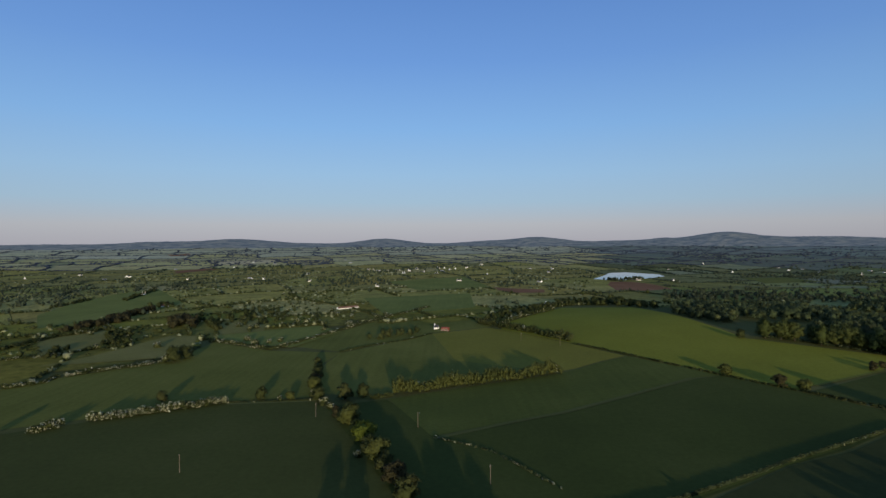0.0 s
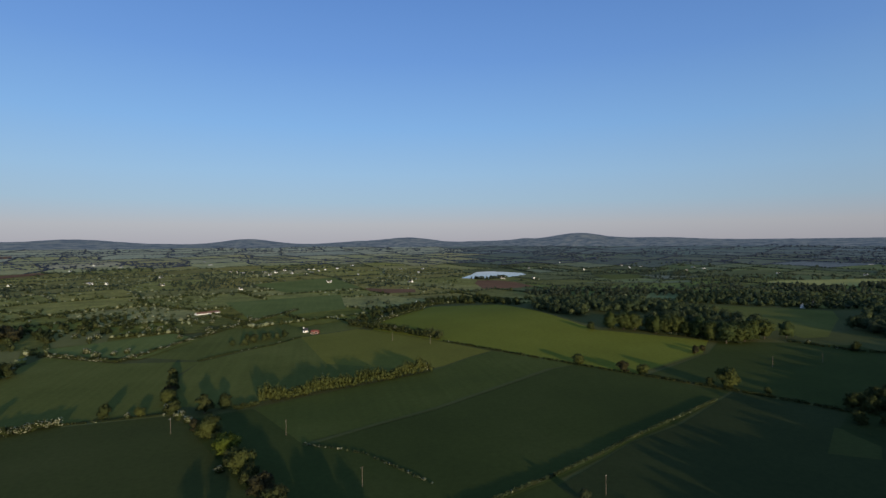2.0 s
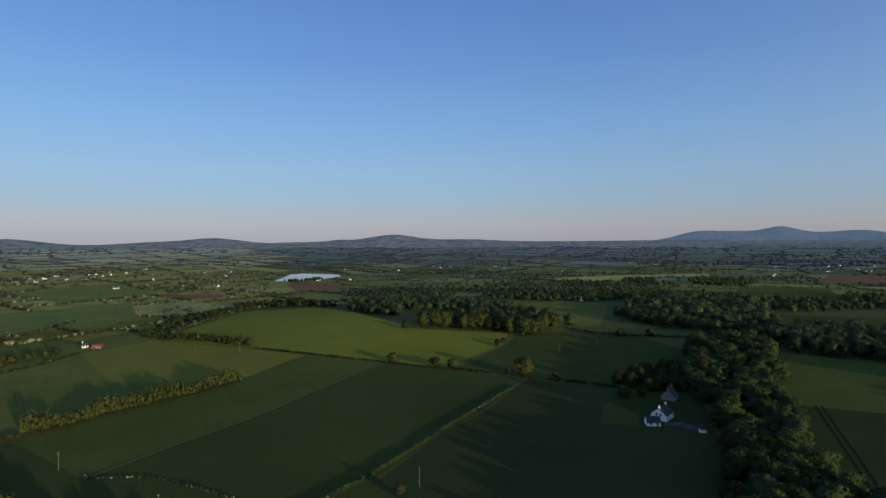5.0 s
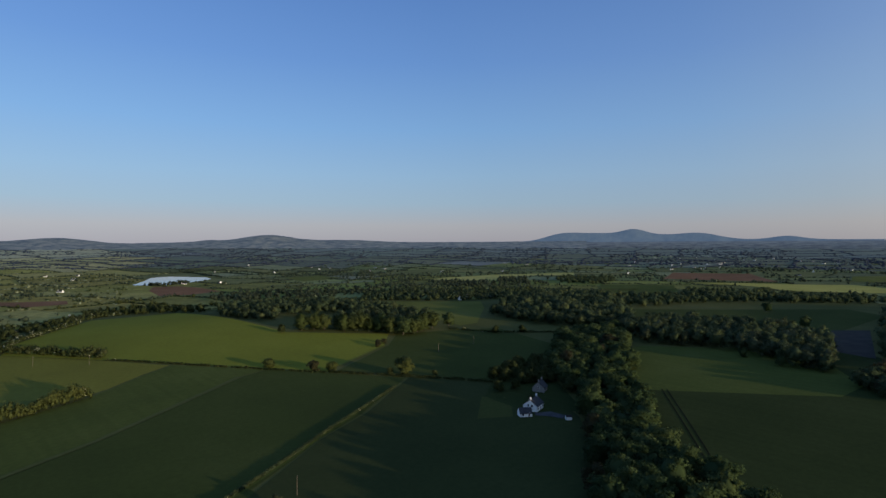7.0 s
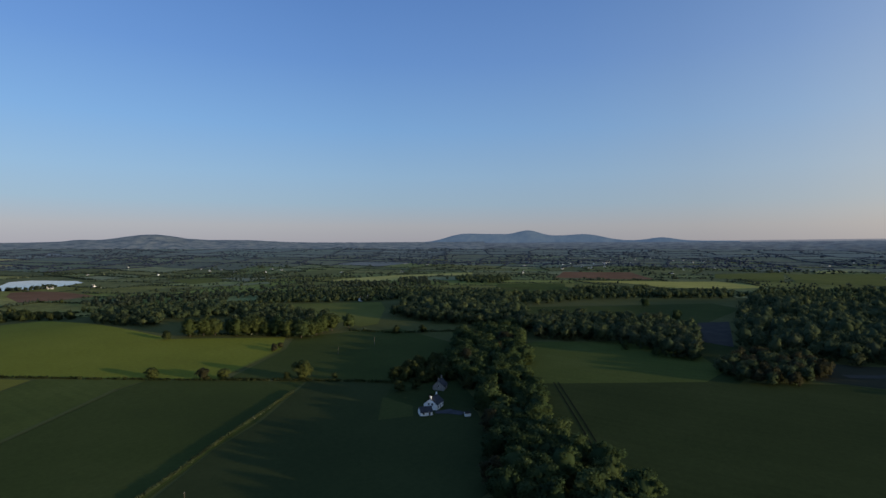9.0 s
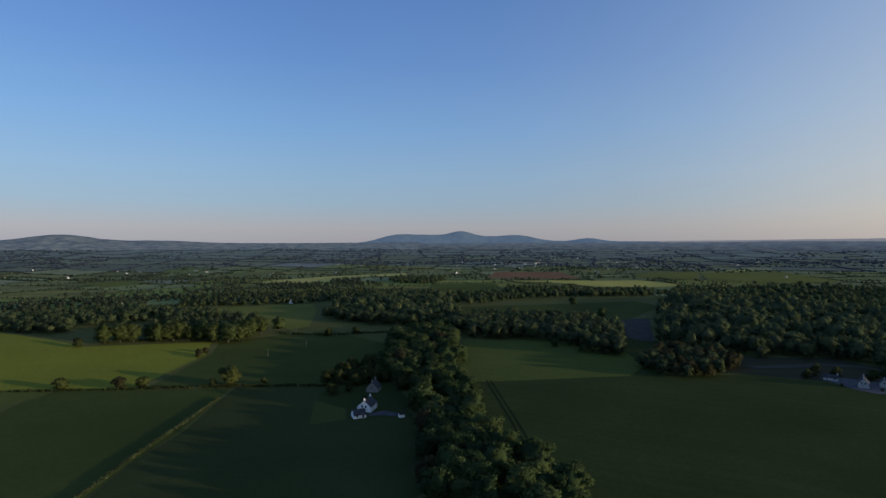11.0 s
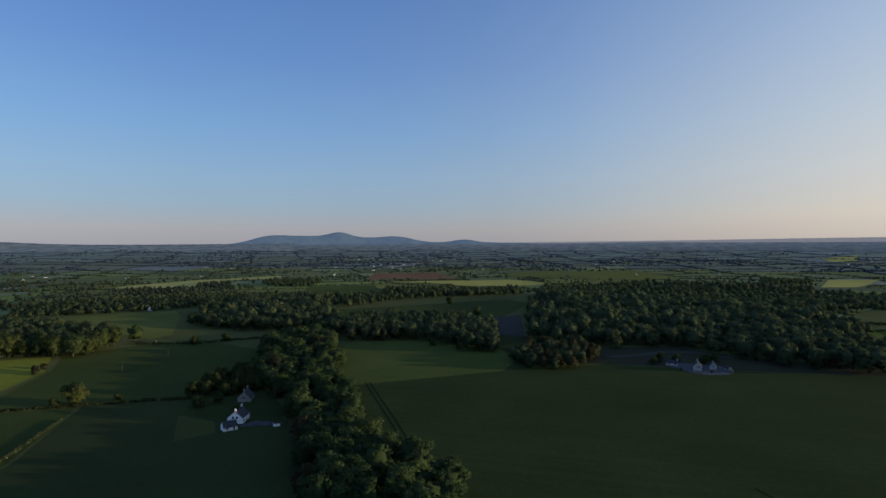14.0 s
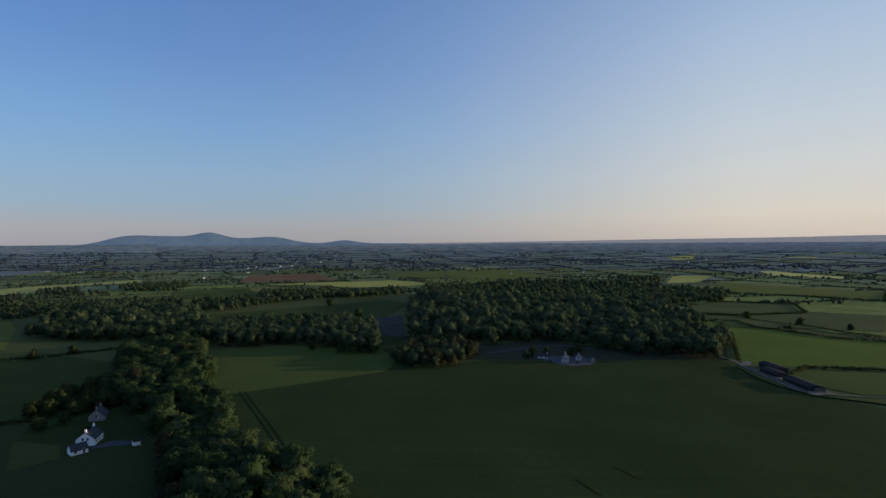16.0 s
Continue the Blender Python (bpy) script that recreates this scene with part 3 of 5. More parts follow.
field("field", [(482, -235), (599, -286), (741, -310), (732, -350), (681, -345), (639, -368), (601, -388), (560, -470), (440, -400), (464, -344), (461, -266)], GRASS_SPRING, "bright green sunlit crop beyond the farm sheds")
field("field", [(431, -246), (452, -270), (440, -325), (425, -400), (360, -320), (376, -262), (392, -250)], GRASS_LUSH, "olive green grass strip beside a farm lane", 0.3)
field("field", [(820, -302), (1002, -429), (955, -550), (823, -491), (792, -378)], DULL, "dull olive pasture among thick hedges", 0.95)
field("field", [(1538, -689), (1220, -822), (1139, -843), (987, -731), (1094, -630), (1160, -508)], GRASS_SUNNY, "broad yellowish green pasture", 1.2)
field("field", [(2050, 91), (2191, -164), (1746, -274), (1560, -146), (1584, 44)], GRASS_SUNNY, "large green field beyond the wood", 1.5)
field("field", [(1892, 269), (2143, 96), (1590, 71), (1685, 240)], GRASS_SUNNY, "large green field beyond a yellow crop", 1.5)
for poly, mat, label in (([(2301, 112), (2471, -135), (2276, -147)], PALE, "pale cut field on the plain"), ([(3272, -1173), (3527, -1440), (2926, -1195), (2966, -1093)], YELLOW, "pale yellow crop on the far plain"),
                         ([(2124, 7), (2224, -77), (2319, -80), (2280, 15)], HAY, "pale yellowish mown strip on the plain"), ([(2901, -1067), (2926, -1186), (3043, -1234), (3036, -1143)], HAY, "pale yellowish mown strip on the plain"),
                         ([(3129, -1708), (3020, -1881), (2924, -1804), (2979, -1658)], BRIGHT_CROP, "bright pale crop strip on the far plain"), ([(3451, -2207), (3327, -2351), (3180, -2236), (3257, -2095)], HAY, "pale mown strip on the far plain"),
                         ([(3046, -1650), (3158, -1943), (2881, -1773)], PALE, "pale cut field on the plain"), ([(3261, -2070), (3405, -2393), (3142, -2224)], PALE, "pale cut field on the plain"),
                         ([(-923, 1872), (-863, 2061), (-806, 1949), (-853, 1747)], SOIL, "brown stubble field in the distance"), ([(-1673, 2253), (-1651, 2412), (-1547, 2261), (-1490, 2007)], PALE, "pale cut field in the distance"),
                         ([(-1568, 3089), (-1481, 3197), (-1383, 2987), (-1457, 2927)], SOIL, "ploughed reddish field on a far slope")):
    field("field", poly, mat, label, 2.2)
pale_r = np.random.default_rng(77)
for _ in range(26):
    a, r = radians(pale_r.uniform(52, 136)), pale_r.uniform(2400, 3900)
    w, d, x, y = pale_r.uniform(40, 150), pale_r.uniform(15, 60), r * math.sin(a), r * math.cos(a)
    e, f = (math.cos(a), -math.sin(a)), (math.sin(a), math.cos(a))
    field("field", [(x + e[0] * i * w + f[0] * j * d, y + e[1] * i * w + f[1] * j * d) for i, j in ((-1, -1), (1, -0.6), (0.8, 1), (-0.9, 0.7))],
          (PALE, BANK, GRASS_SUNNY)[int(pale_r.integers(3))], "thin pale strip of field on the far plain", 2.4)
field("field", [(706, 341), (780, 376), (1001, 147), (950, 97), (733, 118), (721, 218)], GRASS_MID, "open green parkland pasture between woods")
EARTH = plain("bare_grey_earth", (0.04, 0.037, 0.033), (0.065, 0.06, 0.052), 0.06, 1.0, 0.02)
field("field", [(750, 125), (781, 94), (592, 67), (609, 106)], EARTH, "bare greyish ground between two woods", 0.2)
field("field", [(424, 81), (431, 46), (560, 38), (604, 68), (612, 108), (550, 97), (470, 67), (430, 73)], GRASS_CROP, "dark grass between the wood and a field", 0.1)
field("field", [(480, 30), (560, 38), (556, -24), (582, -80), (534, -130), (530, -210), (540, -250), (488, -228), (480, -120), (480, -15)],
      grass("wood_edge_grass", (0.028, 0.031, 0.01), (0.034, 0.036, 0.012), (0.042, 0.042, 0.015)), "dull brownish grass along the wood's edge", 0.1)
# dark grass stands in for the lane trees' shadow
field("field", [(-72, 330), (-36, 344), (-2, 280), (32, 262), (60, 224), (100, 214), (116, 112), (40, 60), (-60, 118), (-20, 212)], GRASS_MID, "pasture beside the lane, coloured dark for tree shadow", 0.1)
field("farm_track", strip([(508, -17), (522, -40), (546, -69), (552, -97), (534, -122)], 10), plain("worn_earth_track", (0.045, 0.042, 0.034), (0.07, 0.064, 0.05), 0.05, 1.0, 0.02), "broad worn earth track behind the large house", 0.24)
field("paved_court", [(489, -60), (462, -78), (456, -88), (462, -104), (476, -112), (494, -104), (500, -70)], plain("grey_paving", (0.06, 0.061, 0.066), (0.1, 0.1, 0.105), 0.3, 1.0, 0.03), "grey paved court round the large house", 0.28)
field("field", [(1028, 570), (1169, 464), (1052, 417), (922, 511)], GRASS_LUSH, "green field between dark woods", 0.95)
field("field", [(870, -318), (905, -406), (800, -592), (641, -474), (672, -392), (679, -325)], DULL, "dull olive pasture beyond the bright crop", 0.9)
field("field", [(1356, 500), (1448, 427), (1567, 216), (1479, 131), (1428, 99), (1357, 153), (1270, 285), (1341, 342), (1375, 434)], YELLOW, "yellow-green flowering crop", 1.3)
field("field", [(1442, -517), (1787, -658), (1805, -791), (1493, -610)], YELLOW, "pale yellow flowering crop", 1.3)
field("field", [(2066, -1078), (2060, -1131), (1896, -1141), (1750, -1174), (1664, -1114), (1686, -1066), (1770, -1039), (1790, -983)], BRIGHT_CROP, "yellow flowering crop in the distance", 1.3)
field("field", [(1485, 628), (1837, 748), (1898, 530), (1585, 376)], SOIL, "ploughed red-brown field", 1.3)
EAST_FIELDS = [[(1098, 1339), (1325, 1458), (1426, 1437), (1268, 1274), (1107, 1240)], [(957, 999), (1038, 1050), (1318, 1087), (1473, 1023), (1580, 967), (1442, 883), (1389, 970), (1268, 985), (1180, 930), (1102, 899), (956, 967)],
               [(734, 1150), (868, 1119), (832, 1065), (758, 1085)], [(785, 1433), (905, 1435), (883, 1271), (735, 1240)], [(1056, 582), (1168, 644), (1250, 504), (1146, 461)]]
for poly, mat, label in zip(EAST_FIELDS, (BANK, HAY, PALE, GRASS_SUNNY, GRASS_LUSH), ("pale yellowish grass field", "long sunlit strip of yellowish mown grass", "narrow pale strip of cut grass",
                                                                                             "smooth green field in the distance", "smooth green field beyond the woods")):
    field("field", poly, mat, label, 1.2)
field("field", [(398, 1296), (364, 1209), (345, 1086), (400, 1079), (472, 1113), (469, 1227), (447, 1284)], SOIL, "ploughed red-brown field", 0.8)
field("field", [(108, 1178), (139, 1146), (205, 1107), (196, 1047), (137, 1043), (112, 1105)], SOIL, "narrow ploughed brown field", 0.8)
LEFT_FIELDS = [[(-557, 748), (-592, 863), (-615, 1030), (-599, 1145), (-431, 900), (-424, 817), (-436, 768), (-448, 693), (-472, 633)],
               [(-417, 560), (-394, 627), (-352, 587), (-327, 512), (-350, 469)], [(-244, 580), (-148, 645), (-113, 601), (-143, 511), (-161, 519), (-218, 545)],
               [(-142, 968), (51, 1046), (47, 807), (-78, 731)], [(-143, 1353), (59, 1531), (105, 1166), (-50, 1127)], [(-286, 680), (-222, 695), (-201, 609), (-240, 586)],
               [(-327, 438), (-236, 471), (-239, 519), (-261, 579), (-291, 582), (-309, 476)]]
OLIVE = grass("olive_old_pasture", (0.11, 0.115, 0.02), (0.132, 0.136, 0.024), (0.155, 0.152, 0.03))
# lighter than other meadows: the west's sun and haze are in its colour
WEST_GREEN = grass("western_meadow", (0.1, 0.125, 0.018), (0.118, 0.145, 0.021), (0.138, 0.162, 0.025), 25)
for poly, mat in zip(LEFT_FIELDS, (WEST_GREEN, OLIVE, WEST_GREEN, WEST_GREEN, WEST_GREEN, OLIVE, OLIVE)):
    field("field", poly, mat, "smooth green field among old hedges" if mat is WEST_GREEN else "rough olive pasture among old hedges", 0.8)
field("water", [(378, 1376), (440, 1500), (500, 1640), (555, 1668), (620, 1560), (600, 1480), (540, 1414), (470, 1345), (420, 1318)], WATER, "pale lake reflecting the evening sky", 1.2)
field("field", [(632, 1180), (821, 1106), (814, 1092), (628, 1170)], PALE, "narrow strip of pale stubble", 1.1)
field("bank", strip([(-134, 336), (-80, 342)], 2.2), BANK, "dry grass bank along a field edge", 0.24)
field("bank", strip([(-5, 275), (35, 298), (70, 316), (177, 388)], 3.2), grass("mossy_bank", (0.056, 0.07, 0.013), (0.064, 0.078, 0.015), (0.074, 0.086, 0.018)), "dry grass bank across the pasture", 0.24)
field("bank", strip([(250, 366), (326, 403)], 2.4), GRASS_SUNNY, "dry grass bank at the crop's edge", 0.5)
field("bank", strip([(50, 189), (71, 199), (95, 209.5), (131, 228.5), (155, 242.5), (191, 260.5)], 1.5), GRASS_LUSH, "dry grass bank below a low hedge", 0.24)
WHEEL = plain("bare_wheel_mark", (0.01, 0.011, 0.006), (0.016, 0.016, 0.009), 0.4, 1.0, 0.02)
for side_step in (-2.6, 0.6):
    field("wheel_track", strip([(368 + side_step * -0.55, 156 + side_step * 0.85), (296 + side_step * -0.55, 111 + side_step * 0.85), (258 + side_step * -0.55, 88 + side_step * 0.85)], 0.8), WHEEL,
          "dark tractor wheel mark along the trees", 0.24)
for line_of in ([(235, -46), (220, -53)], [(249, -66), (235, -74)]):
    field("wheel_track", strip(line_of, 0.7), WHEEL, "dark tractor wheel mark in the crop", 0.24)
field("farm_lane", strip([(505, -226), (482, -230), (455, -226.4), (426, -226), (400, -226.4), (377, -227)], 2.2), CONCRETE, "pale concrete farm lane", 0.5)
field("farm_lane", strip([(377, -229), (373, -251), (369, -273), (360, -330)], 2.0), CONCRETE, "narrow pale lane leaving the farm", 0.5)
field("farm_yard", [(481, -239), (475, -242), (459, -231), (468, -228)], CONCRETE, "pale patch of concrete yard", 0.6)
field("farm_yard", [(424, -228), (434, -241), (424, -243), (411, -228)], CONCRETE, "pale concrete yard between sheds", 0.6)
field("farm_yard", [(381, -229), (389, -243), (375, -247), (372, -230)], CONCRETE, "pale concrete yard beside a shed", 0.6)
field("drive_way", [(260, 184), (263, 187), (272, 182), (272, 171), (266, 170), (264, 178)], plain("grey_gravel", (0.05, 0.051, 0.054), (0.085, 0.085, 0.088), 0.25, 1.0, 0.03), "grey gravel yard beside the farmhouse", 0.3)

# ---- field mosaic of the middle distance and beyond ----
KNOWN = [(-250, 150), (-306, 372), (-232, 460), (-230, 550), (-95, 655), (0, 640), (80, 665), (160, 800), (270, 800), (420, 560), (500, 760), (700, 620),
         (880, 540), (1120, 560), (1140, 150), (900, -250), (745, -312), (735, -355), (640, -375), (590, -470), (330, -470), (0, -450), (-250, -100)]
SPECIAL = [[(1345, 505), (1455, 430), (1575, 216), (1485, 125), (1428, 92), (1350, 150), (1250, 285), (1335, 342), (1365, 434)], [(1430, -510), (1790, -645), (1815, -800), (1480, -620)],
           [(2066, -1078), (2060, -1131), (1896, -1141), (1750, -1174), (1664, -1114), (1686, -1066), (1770, -1039), (1790, -983)], [(1475, 628), (1840, 758), (1905, 530), (1580, 366)],
           [(395, 1300), (350, 1209), (335, 1080), (400, 1070), (480, 1113), (475, 1240), (447, 1290)],
           [(104, 1186), (139, 1152), (212, 1110), (200, 1040), (134, 1036), (106, 1105)], [(365, 1380), (430, 1500), (490, 1650), (560, 1680), (632, 1560), (605, 1475), (545, 1405), (475, 1330), (420, 1305)],
           [(625, 1190), (830, 1112), (810, 1062), (618, 1155)]]
SPECIAL += [[(800, -305), (1010, -432), (960, -560), (823, -500), (780, -378)],
           [(1538, -695), (1220, -830), (1130, -850), (980, -731), (1094, -620), (1165, -500)], [(2050, 95), (2200, -164), (1746, -280), (1555, -146), (1580, 50)],
           [(1892, 275), (2150, 96), (1590, 65), (1680, 240)],
           [(700, -360), (880, -330), (985, -740), (840, -760), (610, -470)]] + LEFT_FIELDS + EAST_FIELDS


def split(quad, depth, rng, out):
    """Cuts a four-cornered piece of land into fields."""
    a, b, c, d = quad
    cx, cy = sum(q[0] for q in quad) / 4, sum(q[1] for q in quad) / 4
    r = math.hypot(cx, cy)
    size = 95 + 0.06 * r
    w, h = math.dist(a, b), math.dist(b, c)
    if depth > 16 or (w * h < (size * rng.uniform(0.8, 1.5)) ** 2 and depth > 2):
        out.append(quad)
        return
    k, l = rng.uniform(0.36, 0.64, 2)
    mix = lambda p, q, t: (p[0] + (q[0] - p[0]) * t, p[1] + (q[1] - p[1]) * t)
    if w > h:
        p, q = mix(a, b, k), mix(d, c, 0.5 * (k + l))
        split((a, p, q, d), depth + 1, rng, out)
        split((p, b, c, q), depth + 1, rng, out)
    else:
        p, q = mix(b, c, k), mix(a, d, 0.5 * (k + l))
        split((a, b, p, q), depth + 1, rng, out)
        split((q, p, c, d), depth + 1, rng, out)


frng = np.random.default_rng(21)
plots = []
turn = radians(24)
corners = [(x * math.cos(turn) - y * math.sin(turn), x * math.sin(turn) + y * math.cos(turn)) for x, y in ((-5600, -5600), (5600, -5600), (5600, 5600), (-5600, 5600))]
split(tuple(corners), 0, frng, plots)


def bend(x, y):
    """Old field lines are never straight for long."""
    return (x + 60 * np.sin(y / 310 + 1) + 28 * np.sin((x + y) / 170) + 12 * np.sin(y / 60 + 2),
            y + 60 * np.sin(x / 290 + 2) + 28 * np.sin((x - y) / 190) + 12 * np.sin(x / 65))


def seen(cx, cy):
    az = math.degrees(math.atan2(cx, cy))
    return math.hypot(cx, cy) < 4500 and -58 < az < 148


plots = [q for q in plots if seen(sum(p[0] for p in q) / 4, sum(p[1] for p in q) / 4)]
layers = [([], []) for _ in range(8)]
uu, vv = [k.ravel() for k in np.meshgrid(np.linspace(0, 1, 6), np.linspace(0, 1, 6))]
cell = np.array([[i * 6 + j, i * 6 + j + 1, (i + 1) * 6 + j + 1, (i + 1) * 6 + j] for i in range(5) for j in range(5)])
edges = []
for q in plots:
    a, b, c, d = [np.array(p) for p in q]
    pts = (1 - uu)[:, None] * (1 - vv)[:, None] * a + uu[:, None] * (1 - vv)[:, None] * b + uu[:, None] * vv[:, None] * c + (1 - uu)[:, None] * vv[:, None] * d
    pts = np.column_stack(bend(pts[:, 0], pts[:, 1]))
    edges += [(q[0], q[1]), (q[1], q[2])]
    free = ~inside(pts[:, 0], pts[:, 1], KNOWN)
    cells = cell[free[cell].all(1)]
    if not len(cells):
        continue
    mid = pts.mean(0)
    pts = mid + (pts - mid) * 0.985
    z = terrain(pts[:, 0], pts[:, 1]) + 0.35 + 0.0003 * np.hypot(*mid)
    r = float(np.hypot(*mid))
    # layer by distance: farther ones have more painted haze in colour and emission
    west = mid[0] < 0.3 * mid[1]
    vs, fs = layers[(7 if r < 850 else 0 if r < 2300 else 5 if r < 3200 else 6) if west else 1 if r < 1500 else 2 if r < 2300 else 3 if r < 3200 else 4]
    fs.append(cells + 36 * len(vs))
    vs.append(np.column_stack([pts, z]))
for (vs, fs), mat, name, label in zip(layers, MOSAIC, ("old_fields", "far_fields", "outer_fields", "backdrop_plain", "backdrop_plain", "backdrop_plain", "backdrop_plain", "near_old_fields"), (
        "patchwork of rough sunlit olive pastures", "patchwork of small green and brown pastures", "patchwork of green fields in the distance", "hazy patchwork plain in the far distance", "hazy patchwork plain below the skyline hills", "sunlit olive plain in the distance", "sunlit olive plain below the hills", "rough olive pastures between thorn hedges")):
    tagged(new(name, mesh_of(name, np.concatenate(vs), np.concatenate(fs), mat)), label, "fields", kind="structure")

# hedgerows and hedgerow trees of the mosaic
near_c, near_s, mid_c, mid_s, far_c, far_s, may_c, may_s = [[] for _ in range(8)]
hr = np.random.default_rng(4)
for a, b in edges:
    mx, my = (a[0] + b[0]) / 2, (a[1] + b[1]) / 2
    r = math.hypot(mx, my)
    if r > 4450 or hr.random() < 0.06:
        continue
    left = math.degrees(math.atan2(mx, my)) < 14
    step = 2.8 if r < 1100 else 4.6 if r < 2300 else 9
    tall = hr.uniform(2.4, 4.8) if left and r < 1500 else hr.uniform(1.7, 3.8) if r < 1100 else hr.uniform(2, 5.5) if r < 2300 else hr.uniform(3.5, 8)
    trees = hr.uniform(0.02, 0.22)
    may = hr.uniform(0, 0.42) if left else hr.uniform(0, 0.04)
    for x, y, _ in along([a, b], step):
        if hr.random() < 0.1:
            continue
        x, y = bend(x, y)
        x, y = x + hr.normal(0, 1.2), y + hr.normal(0, 1.2)
        k = tall * hr.uniform(0.6, 1.3)
        if hr.random() < trees * step / 5:
            k = hr.uniform(4.5, 9.5)
        wide = max(k * hr.uniform(0.42, 0.6), step * 0.62)
        if r > 2300:
            wide, k = step * hr.uniform(0.7, 1.1), min(k, 6.5)
        item = ((x, y, height(x, y) + k * 0.46), (wide, wide, k * 0.55))
        if hr.random() < may and k < 7 and r < 2200:
            may_c.append(item[0]), may_s.append(item[1])
        elif r < 1100:
            near_c.append(item[0]), near_s.append(item[1])
        elif r < 2300:
            mid_c.append(item[0]), mid_s.append(item[1])
        else:
            far_c.append(item[0]), far_s.append(item[1])

for _ in range(26000):                # copses and field trees farther out
    a, r = radians(hr.uniform(-52, 142)), 850 + 3500 * hr.random() ** 1.2
    x, y = r * math.sin(a), r * math.cos(a)
    thick = noise.noise((x / 330, y / 330, 5.5)) + 0.5 * noise.noise((x / 90, y / 90, 2.2))
    if thick < (0.1 if a > 0.9 and r > 1500 else 0.22) and hr.random() > 0.012:
        continue
    k = hr.uniform(4.5, 10)
    wide = k * hr.uniform(0.42, 0.62) * (1 if r < 1700 else 1.5 if r < 2300 else 2.2)
    where = (mid_c, mid_s) if r < 2300 else (far_c, far_s)
    where[0].append((x, y, height(x, y) + k * 0.42)), where[1].append((wide, wide, k * 0.55))
for _ in range(6500):                 # thorn scrub that has spread into the old pastures
    a, r = radians(hr.uniform(-48, 16)), 430 + 1400 * hr.random() ** 1.3
    x, y = r * math.sin(a), r * math.cos(a)
    thick = noise.noise((x / 170, y / 170, 3.1)) + 0.35 * noise.noise((x / 50, y / 50, 8.2))
    if thick < 0.06 + 0.1 * (x > -60):
        continue
    k = hr.uniform(1.2, 3.8) if hr.random() < 0.88 else hr.uniform(4, 7)
    wide = k * hr.uniform(0.5, 0.85)
    where = (may_c, may_s) if hr.random() < 0.3 and k < 5 else (near_c, near_s)
    where[0].append((x, y, height(x, y) + k * 0.4)), where[1].append((wide, wide, k * 0.55))


def clumps_thing(name, c, s, level, tufts, leaf, mat, label):
    c, s = np.array(c), np.array(s)
    k = ~inside(c[:, 0], c[:, 1], KNOWN)
    for poly in SPECIAL:
        k &= ~inside(c[:, 0], c[:, 1], poly)
    c, s = c[k], s[k]
    pieces = [lumps(c, s, level, 0.2, hr)]
    if tufts:
        pieces.append(sprays(c, s, tufts, leaf, hr))
    return tagged(new(name, foliage_of(name, pieces, mat)), label, "hedgerow", kind="stuff")


clumps_thing("hedgerows", near_c, near_s, 0, 22, 0.8, LEAF_HEDGE, "leafy field hedges with scattered small trees")
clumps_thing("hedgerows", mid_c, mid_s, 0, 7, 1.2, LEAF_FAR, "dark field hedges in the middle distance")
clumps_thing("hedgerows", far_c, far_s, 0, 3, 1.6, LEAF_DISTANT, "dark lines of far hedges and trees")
clumps_thing("hawthorn_bushes", may_c, may_s, 1, 18, 0.75, leaves("flowering_hawthorn", (0.12, 0.135, 0.05), (0.22, 0.23, 0.1), (0.34, 0.34, 0.17)), "hawthorn bushes in creamy blossom along the hedges")

# ---- woods ----
wr = np.random.default_rng(12)


def wood(poly, gap, tall, label, mat=LEAF_WOOD, **more):
    x, y = scatter(poly, gap, wr)
    if gap > 12:
        more = dict(clumps=10, tufts=13, leaf=0.92)
    hs = wr.uniform(tall[0], tall[1], len(x)) * [1 + 0.4 * noise.noise((a / 30, b / 30, 1.7)) for a, b in zip(x, y)]
    return woodland("woodland", x, y, hs, mat, label, seed=int(wr.integers(1e6)), **more)


wood([(640, 70), (610, 0), (640, -70), (600, -130), (560, -190), (640, -250), (728, -315), (895, -249), (1000, 0), (1060, 92), (890, 93), (696, 78)], 14.5, (14, 24), "dense dark broadleaf wood beside the big field")
wood([(885, -280), (950, -360), (1012, -425), (1100, -495), (1110, -430), (1050, -320)], 13, (9, 14), "dark wood between pastures")
wood([(610, 300), (701, 340), (854, 442), (893, 505), (845, 561), (754, 585), (640, 520), (575, 475)], 13.5, (14, 19), "broad dark wood in the middle distance")
wood([(310, 596), (335, 602), (384, 600), (420, 575), (490, 560), (500, 640), (480, 740), (400, 760), (330, 745), (292, 700)], 12.5, (9, 14), "dark wood behind the bright crop")
wood([(545, 734), (690, 605), (760, 590), (880, 560), (960, 590), (880, 700), (740, 840), (620, 830)], 14, (7, 11), "scattered dark woods beyond the meadow")
wood([(800, 385), (910, 500), (1040, 412), (1150, 260), (1120, 170), (1060, 200), (960, 320)], 15, (9, 14), "thickets and parkland trees")
wood([(900, -240), (1000, -10), (1150, 140), (1320, 90), (1500, -200), (1400, -480), (1150, -420)], 20, (9, 15), "far dark woods on the plain")
wood([(380, 880), (500, 850), (620, 830), (700, 850), (640, 960), (480, 1040), (390, 1000)], 17, (6, 11), "scattered trees and thickets beyond the woods", LEAF_FAR)
wood([(1044, 861), (1101, 807), (1235, 906), (1182, 950)], 15, (7, 11), "dark copse in front of a mown field", LEAF_FAR)
wood([(1150, 720), (1168, 644), (1291, 669), (1396, 733), (1330, 850), (1220, 800)], 16, (9, 13), "dark copse beyond the woods")
wood([(850, 800), (960, 770), (1100, 745), (1130, 800), (1040, 850), (960, 935), (880, 900)], 17, (6, 10), "scattered dark trees below a mown field", LEAF_FAR)
